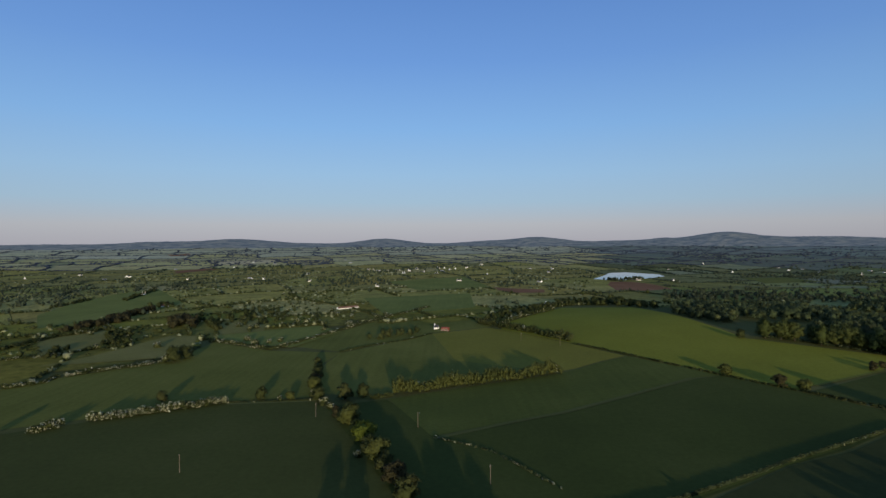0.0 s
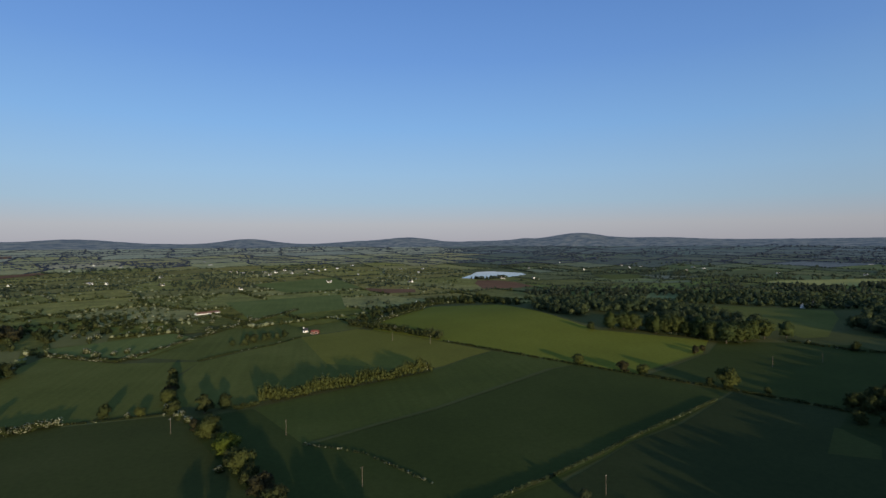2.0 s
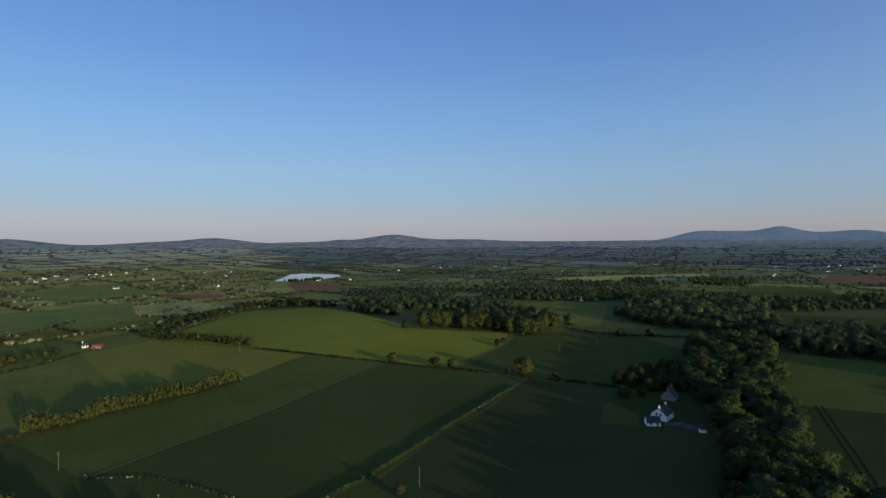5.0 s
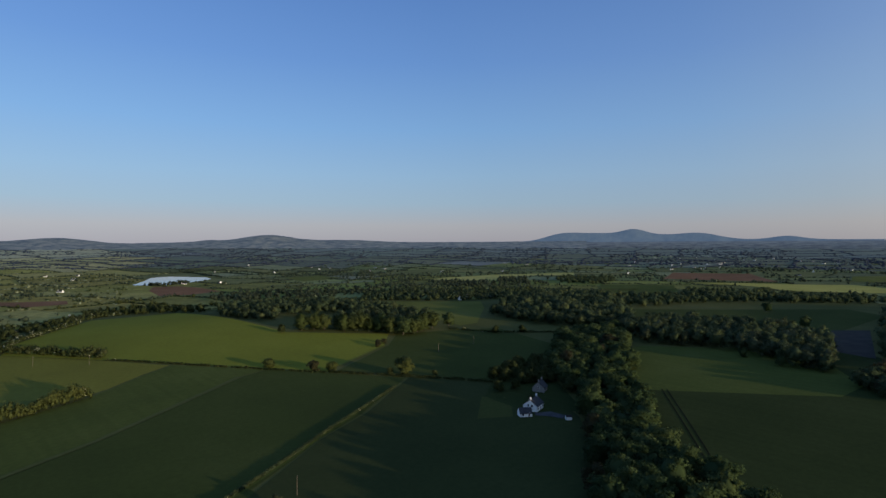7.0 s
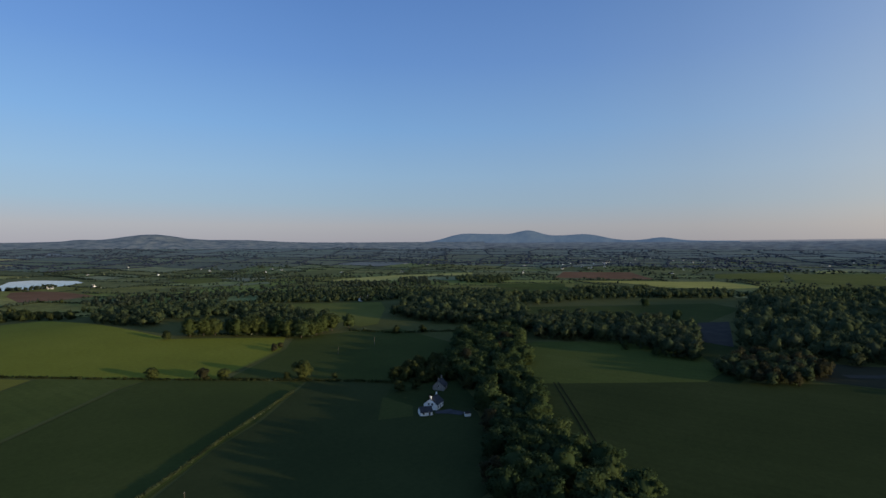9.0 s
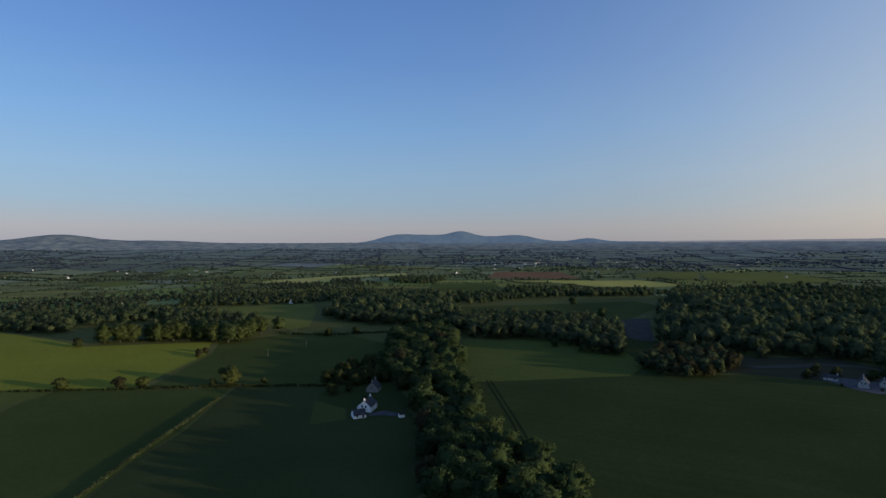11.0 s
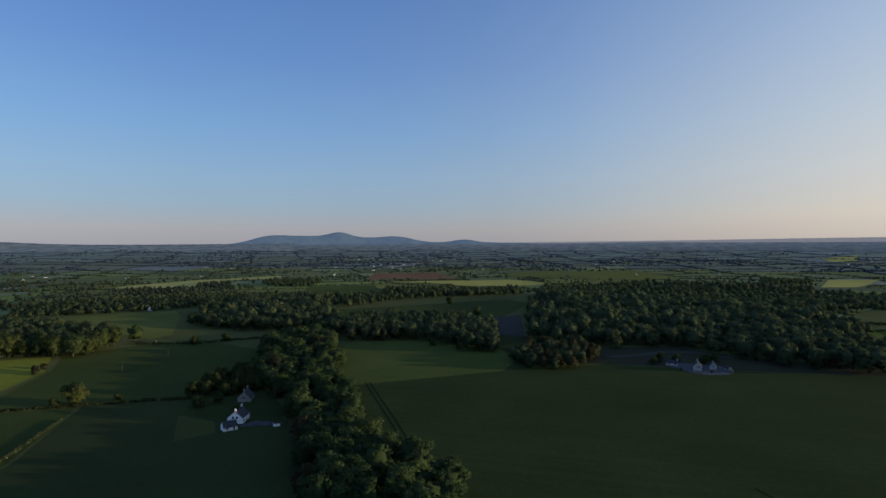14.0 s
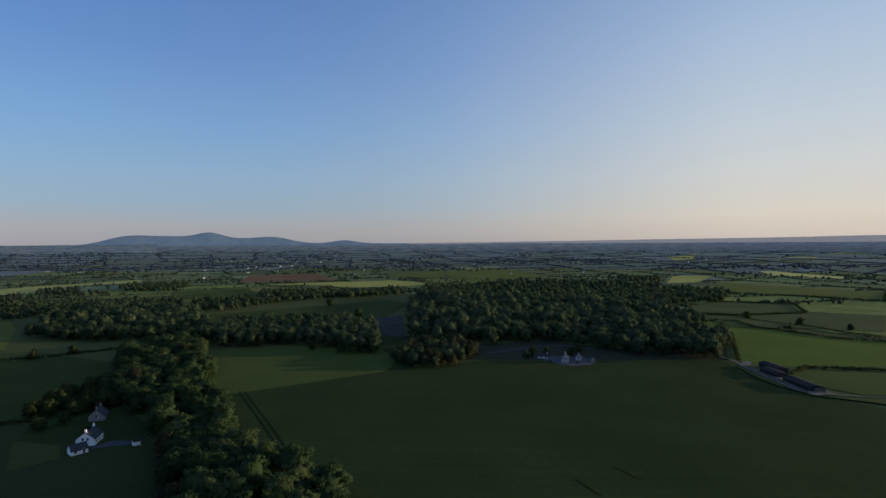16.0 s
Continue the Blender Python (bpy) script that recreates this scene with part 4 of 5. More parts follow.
wood([(1034, 405), (1181, 290), (1240, 310), (1140, 440)], 16, (7, 11), "belt of dark trees before a yellow crop")
wood([(1030, 230), (1100, 124), (1240, 142), (1150, 270)], 16, (9, 13), "dark plantation before a yellow crop")
wood([(940, -290), (940, -354), (996, -457), (1160, -545), (1240, -478), (1200, -382)], 17, (11, 16), "dark wood behind the sunlit pastures")
wood([(1474, -409), (1529, -520), (1720, -600), (1700, -460)], 19, (11, 16), "long dark wood beside a yellow crop")
wood([(52, 640), (80, 672), (150, 770), (195, 812), (180, 830), (120, 780), (60, 700), (40, 655)], 11, (4, 8), "trees and gardens beside the bright crop", LEAF_HEDGE)
wood([(170, 830), (215, 800), (262, 772), (284, 720), (300, 760), (290, 860), (200, 900)], 11, (6, 10), "trees and gardens beyond the swell of the crop", LEAF_HEDGE)
wood([(-364, 588), (-350, 605), (-306, 537), (-331, 527)], 7, (4, 7), "rough dark thorn thicket in the old pasture", LEAF_HEDGE)
wood([(-432, 606), (-416, 668), (-440, 720), (-430, 800), (-418, 800), (-424, 720), (-400, 700), (-408, 660), (-420, 606)], 6, (5, 9), "belt of brownish trees between old pastures", LEAF_BROWN)
wood([(-320, 708), (-314, 700), (-256, 612), (-248, 618), (-290, 690)], 6, (4, 7), "thick overgrown hedge of dark thorns", LEAF_HEDGE)
wood([(-592, 800), (-584, 802), (-598, 938), (-610, 938)], 6, (4, 6), "thick dark hedge beside a green field", LEAF_HEDGE)
wood([(-542, 915), (-532, 915), (-578, 1105), (-590, 1105)], 6, (4, 6), "thick dark hedge across the fields", LEAF_HEDGE)
wood([(-322, 630), (-287, 630), (-310, 692), (-348, 692)], 9, (8, 13), "tall brownish trees among old pastures", LEAF_BROWN)
wood([(-255, 640), (-208, 660), (-202, 735), (-264, 835), (-334, 741)], 15, (3, 7), "scattered thorn scrub in the old pasture", LEAF_HEDGE)
wood([(-345, 462), (-335, 470), (-350, 512), (-362, 508)], 6, (3, 6), "overgrown hedge in the old pasture", LEAF_HEDGE)
wood([(-455, 835), (-440, 878), (-405, 845), (-415, 832)], 9, (5, 8), "dark trees round a white barn", LEAF_HEDGE)
wood([(-90, 560), (-70, 548), (-15, 580), (-20, 596)], 9, (6, 10), "row of young trees beside the red shed", LEAF_HEDGE)
wood([(388, 1372), (408, 1312), (452, 1330), (520, 1392), (505, 1400), (440, 1345), (410, 1350)], 9, (5, 9), "trees along the near shore of the lake", LEAF_FAR)

# ---- tree belt beside the farmhouse ----
BELT = [(188, 113), (236, 134), (300, 178), (355, 236), (455, 296), (520, 320), (572, 288), (465, 228), (350, 164), (276, 115), (241, 92), (226, 70), (203, 50), (188, 36), (158, 50), (165, 80)]
kinds = [tree_meshes(40 + i, 15, w, 34, 84, 0.5, LEAF, 0) for i, w in enumerate((13, 11.5, 14, 10, 12.5))]
SUNLIT_TREE = tree_meshes(52, 15, 12.5, 34, 84, 0.5, LEAF_SUNLIT, 0)
kinds.append(tree_meshes(50, 15, 9.5, 34, 84, 0.5, LEAF_BROWN, 0))
labels = ["broad leafy dark green tree in the belt", "tall dark green tree in the belt", "spreading full-leaved tree in the belt", "narrow dark green tree in the belt",
          "rounded leafy green tree in the belt", "copper-tinged tree in the belt"]
bx, by = scatter(BELT, 12, wr)
for x, y in zip(bx, by):
    i = int(wr.choice(6, p=[0.2, 0.2, 0.2, 0.18, 0.17, 0.05]))
    tree_thing("tree", kinds[i], float(x), float(y), wr.uniform(0, 6.28), wr.uniform(1.0, 1.34), labels[i], "trees of the belt", 0.94 if y < 105 else 0.86)

ROW = [(303, 513, 1.0), (314, 507, 1.1), (323, 501, 1.0), (336, 484, 0.95), (345, 480, 1.05), (352, 474, 1.1), (358, 465, 1.0), (364, 456, 1.1), (367, 445, 1.05),
       (375, 433, 1.15), (386, 430, 0.95), (396, 434, 1.0), (410, 440, 1.0), (427, 443, 1.05), (452, 442, 0.95), (340, 500, 0.8), (372, 460, 0.9), (400, 448, 0.9)]
for x, y, size in ROW:
    i = int(wr.choice(6, p=[0.25, 0.2, 0.2, 0.1, 0.2, 0.05]))
    tree_thing("tree", SUNLIT_TREE if i < 4 else kinds[i], x, y, wr.uniform(0, 6.28), size * 1.32, "sunlit leafy tree at the crop's edge", "tree line at the crop")


def stand(poly, gap, tall, label, odd=0.15, odd_mat=LEAF_GREY):
    """A small wood of billowing crowns, some of them of another tint."""
    x, y = scatter(poly, gap, wr)
    pick = wr.random(len(x)) < odd
    for k, mat, words in ((~pick, LEAF_WOOD, label), (pick, odd_mat, label.replace("dark", "paler"))):
        if k.any():
            woodland("woodland", x[k], y[k], wr.uniform(*tall, k.sum()), mat, words, 24, 28, 0.6, 0, int(wr.integers(1e6)))


stand([(348, 512), (372, 476), (420, 474), (470, 480), (494, 535), (440, 560), (372, 560)], 12.5, (11, 16), "dark leafy trees behind the tree line")
stand([(274, 650), (280, 618), (292, 582), (318, 594), (312, 640), (290, 690)], 10, (9, 13), "dark trees at the edge of the bright crop")
stand([(518, 240), (530, 212), (546, 188), (540, 158), (520, 128), (498, 105), (494, 84), (560, 92), (640, 112), (700, 160), (680, 240), (640, 300), (575, 290)], 12, (14, 20), "tall dark trees behind the big field", 0.25)
stand([(470, 68), (450, 50), (442, 31), (452, 14), (474, 0), (500, -14), (545, 14), (537, 50)], 9.5, (10, 15), "dark trees at the field corner", 0.5, LEAF_BROWN)
stand([(576, 58), (552, -24), (578, -80), (505, -142), (490, -222), (600, -284), (640, -250), (560, -190), (600, -130), (640, -70), (610, 0), (640, 70)], 13, (13, 22), "dark broadleaf trees at the wood's edge", 0.12)
stand([(552, 420), (556, 345), (590, 300), (612, 302), (580, 470), (562, 478)], 12, (13, 17), "dark broadleaf trees at the meadow wood")
for x, y, size in ((748, 150, 1.0), (886, 225, 1.0), (668, 128, 0.95), (640, 118, 0.85), (508, 88, 0.9), (520, 150, 0.7), (505, 118, 0.6)):
    tree_thing("tree", kinds[int(wr.integers(5))], x, y, wr.uniform(0, 6.28), size, "rounded dark tree in the parkland", "parkland trees")

# ---- lane of bushes and small trees, and the single trees ----
bushes = {"gold": tree_meshes(60, 8, 8.5, 28, 80, 0.38, LEAF_GOLD, 0, -0.05), "lime": tree_meshes(61, 8, 8.5, 28, 80, 0.38, LEAF_LIME, 0, -0.05),
          "green": tree_meshes(62, 8, 7.5, 28, 80, 0.38, LEAF_HEDGE, 0, -0.05), "brown": tree_meshes(63, 8, 8, 28, 80, 0.38, LEAF_BROWN, 0, -0.05),
          "grey": tree_meshes(65, 8, 7.5, 24, 80, 0.34, LEAF_GREY, 0, -0.05), "white": tree_meshes(64, 5, 5.5, 12, 50, 0.5, LEAF_HEDGE, 1, -0.05, 26)}


def bush(kind, x, y, size, label):
    return tree_thing("bush" if size < 0.85 else "tree", bushes[kind], x, y, wr.uniform(0, 6.28), size, label)


bush("green", -101, 438, 0.94, "dark green bush at the end of the lane")
bush("gold", -96, 420, 0.89, "golden leaved bush in the lane")
bush("green", -92, 398, 1.06, "green small tree in the lane")
bush("brown", -90, 382, 1.06, "russet small tree in the lane")
bush("gold", -87, 366, 1.12, "golden leaved small tree in the lane")
bush("white", -84, 352, 0.9, "hawthorn bush white with blossom")
bush("green", -79, 344, 1.06, "green bush in the lane")
bush("white", -74, 334, 0.95, "hawthorn bush white with blossom")
bush("green", -62, 342, 1.36, "dark green tree in the lane")
bush("white", -68, 326, 0.8, "hawthorn bush white with blossom")
bush("green", -52, 350, 1.06, "green bush near the hedge")
bush("brown", -61, 312, 0.83, "russet bush in the lane")
bush("gold", -52, 298, 1.47, "golden brown leafy tree in the lane")
bush("lime", -40, 270, 1.53, "lime green tree in fresh leaf")
bush("white", -40, 252, 0.6, "hawthorn bush white with blossom")
bush("gold", -31, 248, 1.42, "golden green tree in the lane")
bush("brown", -20, 222, 1.30, "dull brownish tree in the lane")
bush("green", -14, 206, 1.42, "dark tree in the lane")
bush("green", -45, 284, 1.0, "dark green small tree in the lane")
bush("green", -36, 258, 1.0, "dark green small tree in the lane")
bush("green", -26, 236, 1.1, "dark green small tree in the lane")
bush("green", -57, 306, 0.9, "dark green small tree in the lane")
bush("green", -6, 190, 1.2, "dark tree in the lane")
bush("green", -27, 164, 1.4, "tall dark tree by the lane")
bush("green", -36, 158, 1.4, "tall dark tree by the lane")
bush("green", -4, 172, 1.3, "tall dark tree by the lane")
bush("green", 6, 168, 1.5, "tall dark tree by the lane")
bush("green", 15, 163, 1.5, "tall dark tree by the lane")
bush("green", 25, 158, 1.3, "tall dark tree by the lane")
# trees added out of view so that their shadows darken the pasture
for x, y in zip(*scatter([(112, 48), (160, 80), (158, 50), (180, 34), (150, 20), (110, 22)], 7.6, wr)):
    tree_thing("tree", kinds[int(wr.integers(5))], float(x), float(y), wr.uniform(0, 6.28), wr.uniform(0.85, 0.98), "unseen tall tree added to shade the pasture", "trees south of the pasture")
bush("green", -225, 454, 1.6, "dark tree at the meadow hedge")
bush("green", -222, 468, 1.6, "dark tree at the meadow hedge")
bush("brown", -236, 282, 0.75, "grey brown bush in the hedge gap")
bush("green", -176, 340, 0.9, "dark tree behind the blossoming hedge")
bush("green", -116, 346, 1.0, "round green tree at the bank")
bush("gold", -97, 344, 0.7, "small golden bush at the bank")
bush("white", -103, 343, 0.55, "small hawthorn white with blossom")
bush("grey", 101, 190, 0.62, "pale grey bush beside a wooden pole")
bush("gold", 270, 310, 1.8, "round golden tree standing alone")
bush("green", 262, 318, 0.7, "dark bush beside the lone tree")
bush("green", 284, 292, 0.6, "dark low bush on the hedge")
bush("green", 280, 514, 1.1, "bush casting a long shadow on the crop")
bush("gold", 205, 396, 1.15, "bush at the crop's corner")
bush("brown", 226, 366, 1.15, "reddish bush at the crop's corner")
bush("gold", 236, 356, 1.0, "dark bush at the crop's corner")
bush("brown", 317, 402, 0.62, "reddish bush beside the bank")
bush("brown", 322, 408, 0.72, "reddish bush beside the bank")
bush("brown", 332, 412, 0.66, "reddish bush beside the bank")
bush("green", 462, 380, 1.1, "dark round tree by the hedge")
bush("green", 486, 362, 1.2, "dark round tree by the hedge")
bush("white", 452, 418, 0.7, "hawthorn in blossom beside a tree")
bush("green", 296, 226, 0.9, "garden tree behind the farmhouse")
bush("green", 285, 232, 1.0, "garden tree behind the farmhouse")
bush("green", 312, 232, 1.1, "tall tree behind the cottage")
bush("green", 326, 226, 1.2, "tall tree behind the cottage")
bush("green", 318, 198, 1.2, "dark tree beside the cottage")
bush("green", 276, 198, 0.8, "dark round garden bush")
bush("green", 508, -60, 1.0, "dark garden tree by the large house")
bush("green", 512, -104, 1.1, "dark garden tree by the large house")
bush("green", 486, -52, 0.9, "dark tree in the garden")
bush("green", 494, -58, 0.5, "dark round garden bush")
bush("white", 470, -108, 0.35, "small pale flowering garden bush")
bush("green", 470, -71, 0.3, "low dark clipped garden bush")
bush("green", 466, -93, 0.28, "low dark clipped garden bush")
bush("green", 500, -72, 1.0, "dark tree behind the large house")
bush("green", 498, -94, 1.2, "dark tree behind the large house")
bush("green", 760, -380, 1.2, "dark hedgerow tree in the fields")
bush("green", 700, -415, 1.3, "dark hedgerow tree in the fields")
bush("green", 655, -445, 1.0, "dark hedgerow tree in the fields")

for x, y in ((-220, 619), (-217, 630), (-197, 636), (-198, 549), (-171, 535), (-309, 538), (-271, 517), (-232, 454), (-327, 512), (-221, 778), (-180, 670), (-164, 657), (-157, 771),
             (-141, 729), (-119, 710), (-86, 705), (-78, 731), (-348, 792), (-303, 1032), (-282, 1031), (-134, 610), (-382, 590), (-190, 642), (-162, 542), (-182, 528), (-240, 640), (-110, 640)):
    tree_thing("hawthorn_bush", bushes["white"], x, y, wr.uniform(0, 6.28), wr.uniform(0.8, 1.35), "hawthorn bush creamy with blossom in old hedges", "flowering hawthorns")
gx, gy = scatter([(312, 230), (328, 222), (320, 192), (338, 204), (362, 245), (384, 268), (335, 270), (303, 252)], 8.5, wr)
for x, y in zip(gx, gy):
    tree_thing("tree", bushes["green"], float(x), float(y), wr.uniform(0, 6.28), wr.uniform(0.75, 1.3), "dark garden tree beyond the cottage", "trees round the cottage")

# ---- hedges ----
hedge([(-218, 285), (-207, 296)], 4.4, 4.6, LEAF_HEDGE, "hawthorn hedge white with blossom", 0.9, seed=2)
hedge([(-198, 302), (-176, 316), (-135, 338)], 5.4, 5, LEAF_HEDGE, "tall hawthorn hedge white with blossom", 0.7, 0, 1.0, seed=3, lump=0.65)
hedge([(-135, 338), (-80, 343)], 1.0, 1.3, LEAF_HEDGE, "low trimmed hedge on a bank", 0.05, 0.15, seed=4)
hedge([(-304, 373), (-286, 385), (-287, 404), (-261, 429), (-230, 456)], 3.2, 3.6, LEAF_HEDGE, "loose hedge with patches of white blossom", 0.45, 0.1, seed=5)
hedge([(-377, 463), (-341, 481), (-330, 510)], 3, 3.5, LEAF_HEDGE, "overgrown hedge with a few blossoms", 0.2, 0.1, seed=6)
hedge([(-412, 506), (-410, 545), (-410, 577), (-392, 605), (-386, 636)], 5.5, 5, LEAF_HEDGE, "thick dark hedge by rough pasture", 0.1, 0.05, seed=7)
hedge([(-46, 344), (-33, 352)], 3.0, 3, LEAF_HEDGE, "low end of the tall hedge", 0.05, 0.1, 1.2, seed=28, lump=0.8)
hedge([(-33, 353), (6, 371), (60, 393), (86, 405)], 10.2, 8, LEAF_GOLD, "tall overgrown hedge glowing golden green", 0.01, 0, 0.8, seed=8, lump=0.55, wild=1.6)
hedge([(-230, 549), (-159, 504), (-150, 520), (-98, 654), (-21, 819)], 3.6, 4, LEAF_HEDGE, "thick hedge with white hawthorn bushes", 0.25, 0.12, 2.2, seed=9)
hedge([(-94, 490), (-68, 523), (-37, 546), (-12, 580)], 1.4, 1.6, LEAF_HEDGE, "thin low hedge on a bank", 0.03, 0.1, seed=10)
hedge([(40, 642), (66, 601), (91, 566), (108, 536), (122, 518)], 8.5, 7, LEAF_HEDGE, "thick dark hedge below the crop", 0.02, 0.03, seed=11)
hedge([(121, 508), (154, 462), (201, 395), (230, 355)], 1.5, 1.8, LEAF_HEDGE, "low hedge below the crop", 0.01, 0.1, seed=12)
hedge([(302, 518), (325, 502), (346, 480), (360, 462), (368, 446), (388, 430)], 3.4, 5, LEAF_WOOD, "dark undergrowth below a line of trees", 0.01, 0, 1.4, seed=29)
hedge([(62, 604), (78, 648), (150, 748)], 6.5, 6, LEAF_HEDGE, "hedge climbing over the swell", 0.2, 0.1, 2.2, seed=13)
hedge([(49, 190.5), (71, 200.5), (95, 211), (131, 230), (155, 244), (191, 262), (243, 289)], 1.3, 0.9, LEAF_WOOD, "low straight hedge along a grassy bank", 0.02, 0.0, 0.6, seed=14, wild=0.15)
hedge([(232, 354), (267, 304), (286, 276), (301, 246)], 1.9, 2.2, LEAF_HEDGE, "dark hedge dividing the pastures", 0.0, 0.05, seed=15)
hedge([(-5, 277), (23, 258), (48, 217)], 0.6, 0.8, LEAF_WOOD, "broken low thorn hedge", 0.25, 0.45, 1.2, seed=16)
hedge([(440, 430), (464, 380), (490, 360), (520, 330)], 2.4, 2.6, LEAF_HEDGE, "dark hedge below the meadow", 0.02, 0.1, 2.0, seed=17)
hedge([(636, -300), (486, -236)], 2.2, 3, LEAF_HEDGE, "dark hedge at the wood's end", 0, 0.1, 2.0, seed=19)
hedge([(434, -250), (456, -275), (447, -330), (432, -400)], 3.0, 3.4, LEAF_HEDGE, "dark hedge beside bright grass", 0, 0.03, 1.6, seed=20)
hedge([(458, -220), (424, -217), (396, -219), (372, -229), (352, -262), (330, -290)], 0.6, 1.3, LEAF_HEDGE, "low dark hedge before the farmyard", 0, 0.0, 1.0, seed=23, wild=0.4)
hedge([(815, -306), (788, -378), (823, -496), (955, -556), (1005, -432)], 4, 4.5, LEAF_HEDGE, "thick dark hedge round a pasture", 0, 0.06, 2.4, seed=24)
hedge([(1160, -506), (1094, -628), (987, -731), (1139, -845)], 5, 6, LEAF_HEDGE, "thick dark hedge below a broad pasture", 0, 0.06, 3, seed=25)
hedge([(741, -312), (734, -352), (681, -348), (640, -372), (602, -392), (570, -450)], 2.6, 3.2, LEAF_HEDGE, "dark hedge beyond the bright crop", 0, 0.08, 1.8, seed=26)
hedge([(843, -319), (803, -376), (732, -386), (684, -421), (600, -440)], 2.2, 3, LEAF_HEDGE, "uneven dark hedge with small trees", 0, 0.15, 2.2, seed=22)


# ---- buildings ----
def gable_house(name, x, y, spin, long, deep, eaves, pitch, wall, roof, label, windows=(), gable_windows=0, chimneys=0, door=True, doors=0, category="house"):
    """A gabled building: ridge along its own x axis, front towards -y."""
    h = new(name)
    h.matrix_basis = pose(x, y, height(x, y) + 0.2, 0, 0, spin)
    ridge = eaves + deep / 2 * math.tan(radians(pitch))
    a, b = long / 2, deep / 2
    bm = bmesh.new()
    ends = []
    for sx in (-a, a):
        ends.append([bm.verts.new((sx, yy, zz)) for yy, zz in ((-b, -0.6), (b, -0.6), (b, eaves), (0, ridge), (-b, eaves))])
    for i in range(5):
        j = (i + 1) % 5
        bm.faces.new((ends[0][i], ends[0][j], ends[1][j], ends[1][i]))
    bm.faces.new(ends[0][::-1])
    bm.faces.new(ends[1])
    bmesh.ops.recalc_face_normals(bm, faces=bm.faces[:])
    part("wall", bm, wall, h)
    for s in (-1, 1):
        bm = bmesh.new()
        over, thick = 0.35, 0.22
        k = math.tan(radians(pitch))
        prof = [(0, ridge + 0.04), (s * (b + over), eaves - over * k + 0.04), (s * (b + over), eaves - over * k + 0.04 + thick), (0, ridge + 0.04 + thick)]
        rows = [[bm.verts.new((sx, yy, zz)) for yy, zz in prof] for sx in (-a - 0.2, a + 0.2)]
        for i in range(4):
            j = (i + 1) % 4
            bm.faces.new((rows[0][i], rows[0][j], rows[1][j], rows[1][i]))
        bm.faces.new(rows[0][::-1])
        bm.faces.new(rows[1])
        bmesh.ops.recalc_face_normals(bm, faces=bm.faces[:])
        part("roof", bm, roof, h)
    for i in range(chimneys):
        cx = (-a + 0.6) if i == 0 else (a - 0.6)
        c = part("chimney", boxed(cx - 0.45, cx + 0.45, -0.4, 0.4, ridge - 0.8, ridge + 1.5), wall, h)
        part("chimney_pot", boxed(cx - 0.15, cx + 0.15, -0.15, 0.15, ridge + 1.5, ridge + 1.95), BROWN_ROOF, c)

    def opening(kind, px, py, z, w, hh, axis):
        t = 0.06
        if axis == "y":
            s = 1 if py > 0 else -1
            f = part(kind, boxed(px - w / 2 - 0.1, px + w / 2 + 0.1, min(py, py + s * t), max(py, py + s * t), z - 0.1, z + hh + 0.1), FRAME, h)
            part("pane" if kind == "window" else "leaf", boxed(px - w / 2, px + w / 2, min(py + s * t, py + s * (t + 0.02)), max(py + s * t, py + s * (t + 0.02)), z, z + hh), GLASS if kind == "window" else DOOR, f)
        else:
            s = 1 if px > 0 else -1
            f = part(kind, boxed(min(px, px + s * t), max(px, px + s * t), py - w / 2 - 0.1, py + w / 2 + 0.1, z - 0.1, z + hh + 0.1), FRAME, h)
            part("pane", boxed(min(px + s * t, px + s * (t + 0.02)), max(px + s * t, px + s * (t + 0.02)), py - w / 2, py + w / 2, z, z + hh), GLASS, f)

    for z in windows:
        count = max(2, int(long / 3.2))
        for i in range(count):
            px = -a + long * (i + 0.5) / count
            for py in (-b, b):
                if door and z < 1.5 and py < 0 and i == count // 2:
                    opening("door", px, py, 0.1, 1.0, 2.05, "y")
                else:
                    opening("window", px, py, z, 1.0, 1.3, "y")
    for k in range(gable_windows):
        for px in (-a, a):
            opening("window", px, (k - (gable_windows - 1) / 2) * 2.2, eaves - 0.6, 1.0, 1.3, "x")
    for k in range(doors):
        opening("door", -a + long * (k + 0.5) / doors, -b, 0.1, 3.2, min(3.4, eaves - 0.5), "y")
    return tagged(h, label, category)


gable_house("farmhouse", 269.5, 192.3, 15, 11, 8.6, 3.2, 38, RENDER_WHITE, SLATE, "white rendered gabled farmhouse with a slate roof", (0.9,), 2, 2)
gable_house("farm_outbuilding", 255.6, 188.4, -37, 7.2, 5.8, 2.0, 40, RENDER_WHITE, SLATE, "low white outbuilding in front of the farmhouse", (0.7,), 0, 0, category="outbuilding")
gable_house("cottage", 306, 213, 20, 9, 8, 2.8, 44, STONE, SLATE, "grey gabled cottage with two chimneys among trees", (0.9,), 1, 2)
gable_house("garden_shed", 267, 166.5, -40, 3.2, 2.3, 1.9, 25, RENDER_WHITE, SHEET, "small pale garden shed at the drive's end", (), 0, 0, category="shed")
gable_house("cottage", -8, 610, 10, 5, 4.5, 2.3, 40, RENDER_WHITE, SLATE, "small white cottage beside a red shed", (0.9,), 1, 1)
gable_house("farm_shed", 2, 598, -20, 8, 5, 2.3, 26, RED_ROOF, RED_ROOF, "red oxide farm shed", (), 0, 0, doors=2, category="shed")
gable_house("long_barn", -143, 815, 42, 34, 6.5, 1.9, 26, FRAME, BROWN_ROOF, "long low white barn with a brown roof", (), 0, 0, doors=0, category="barn")
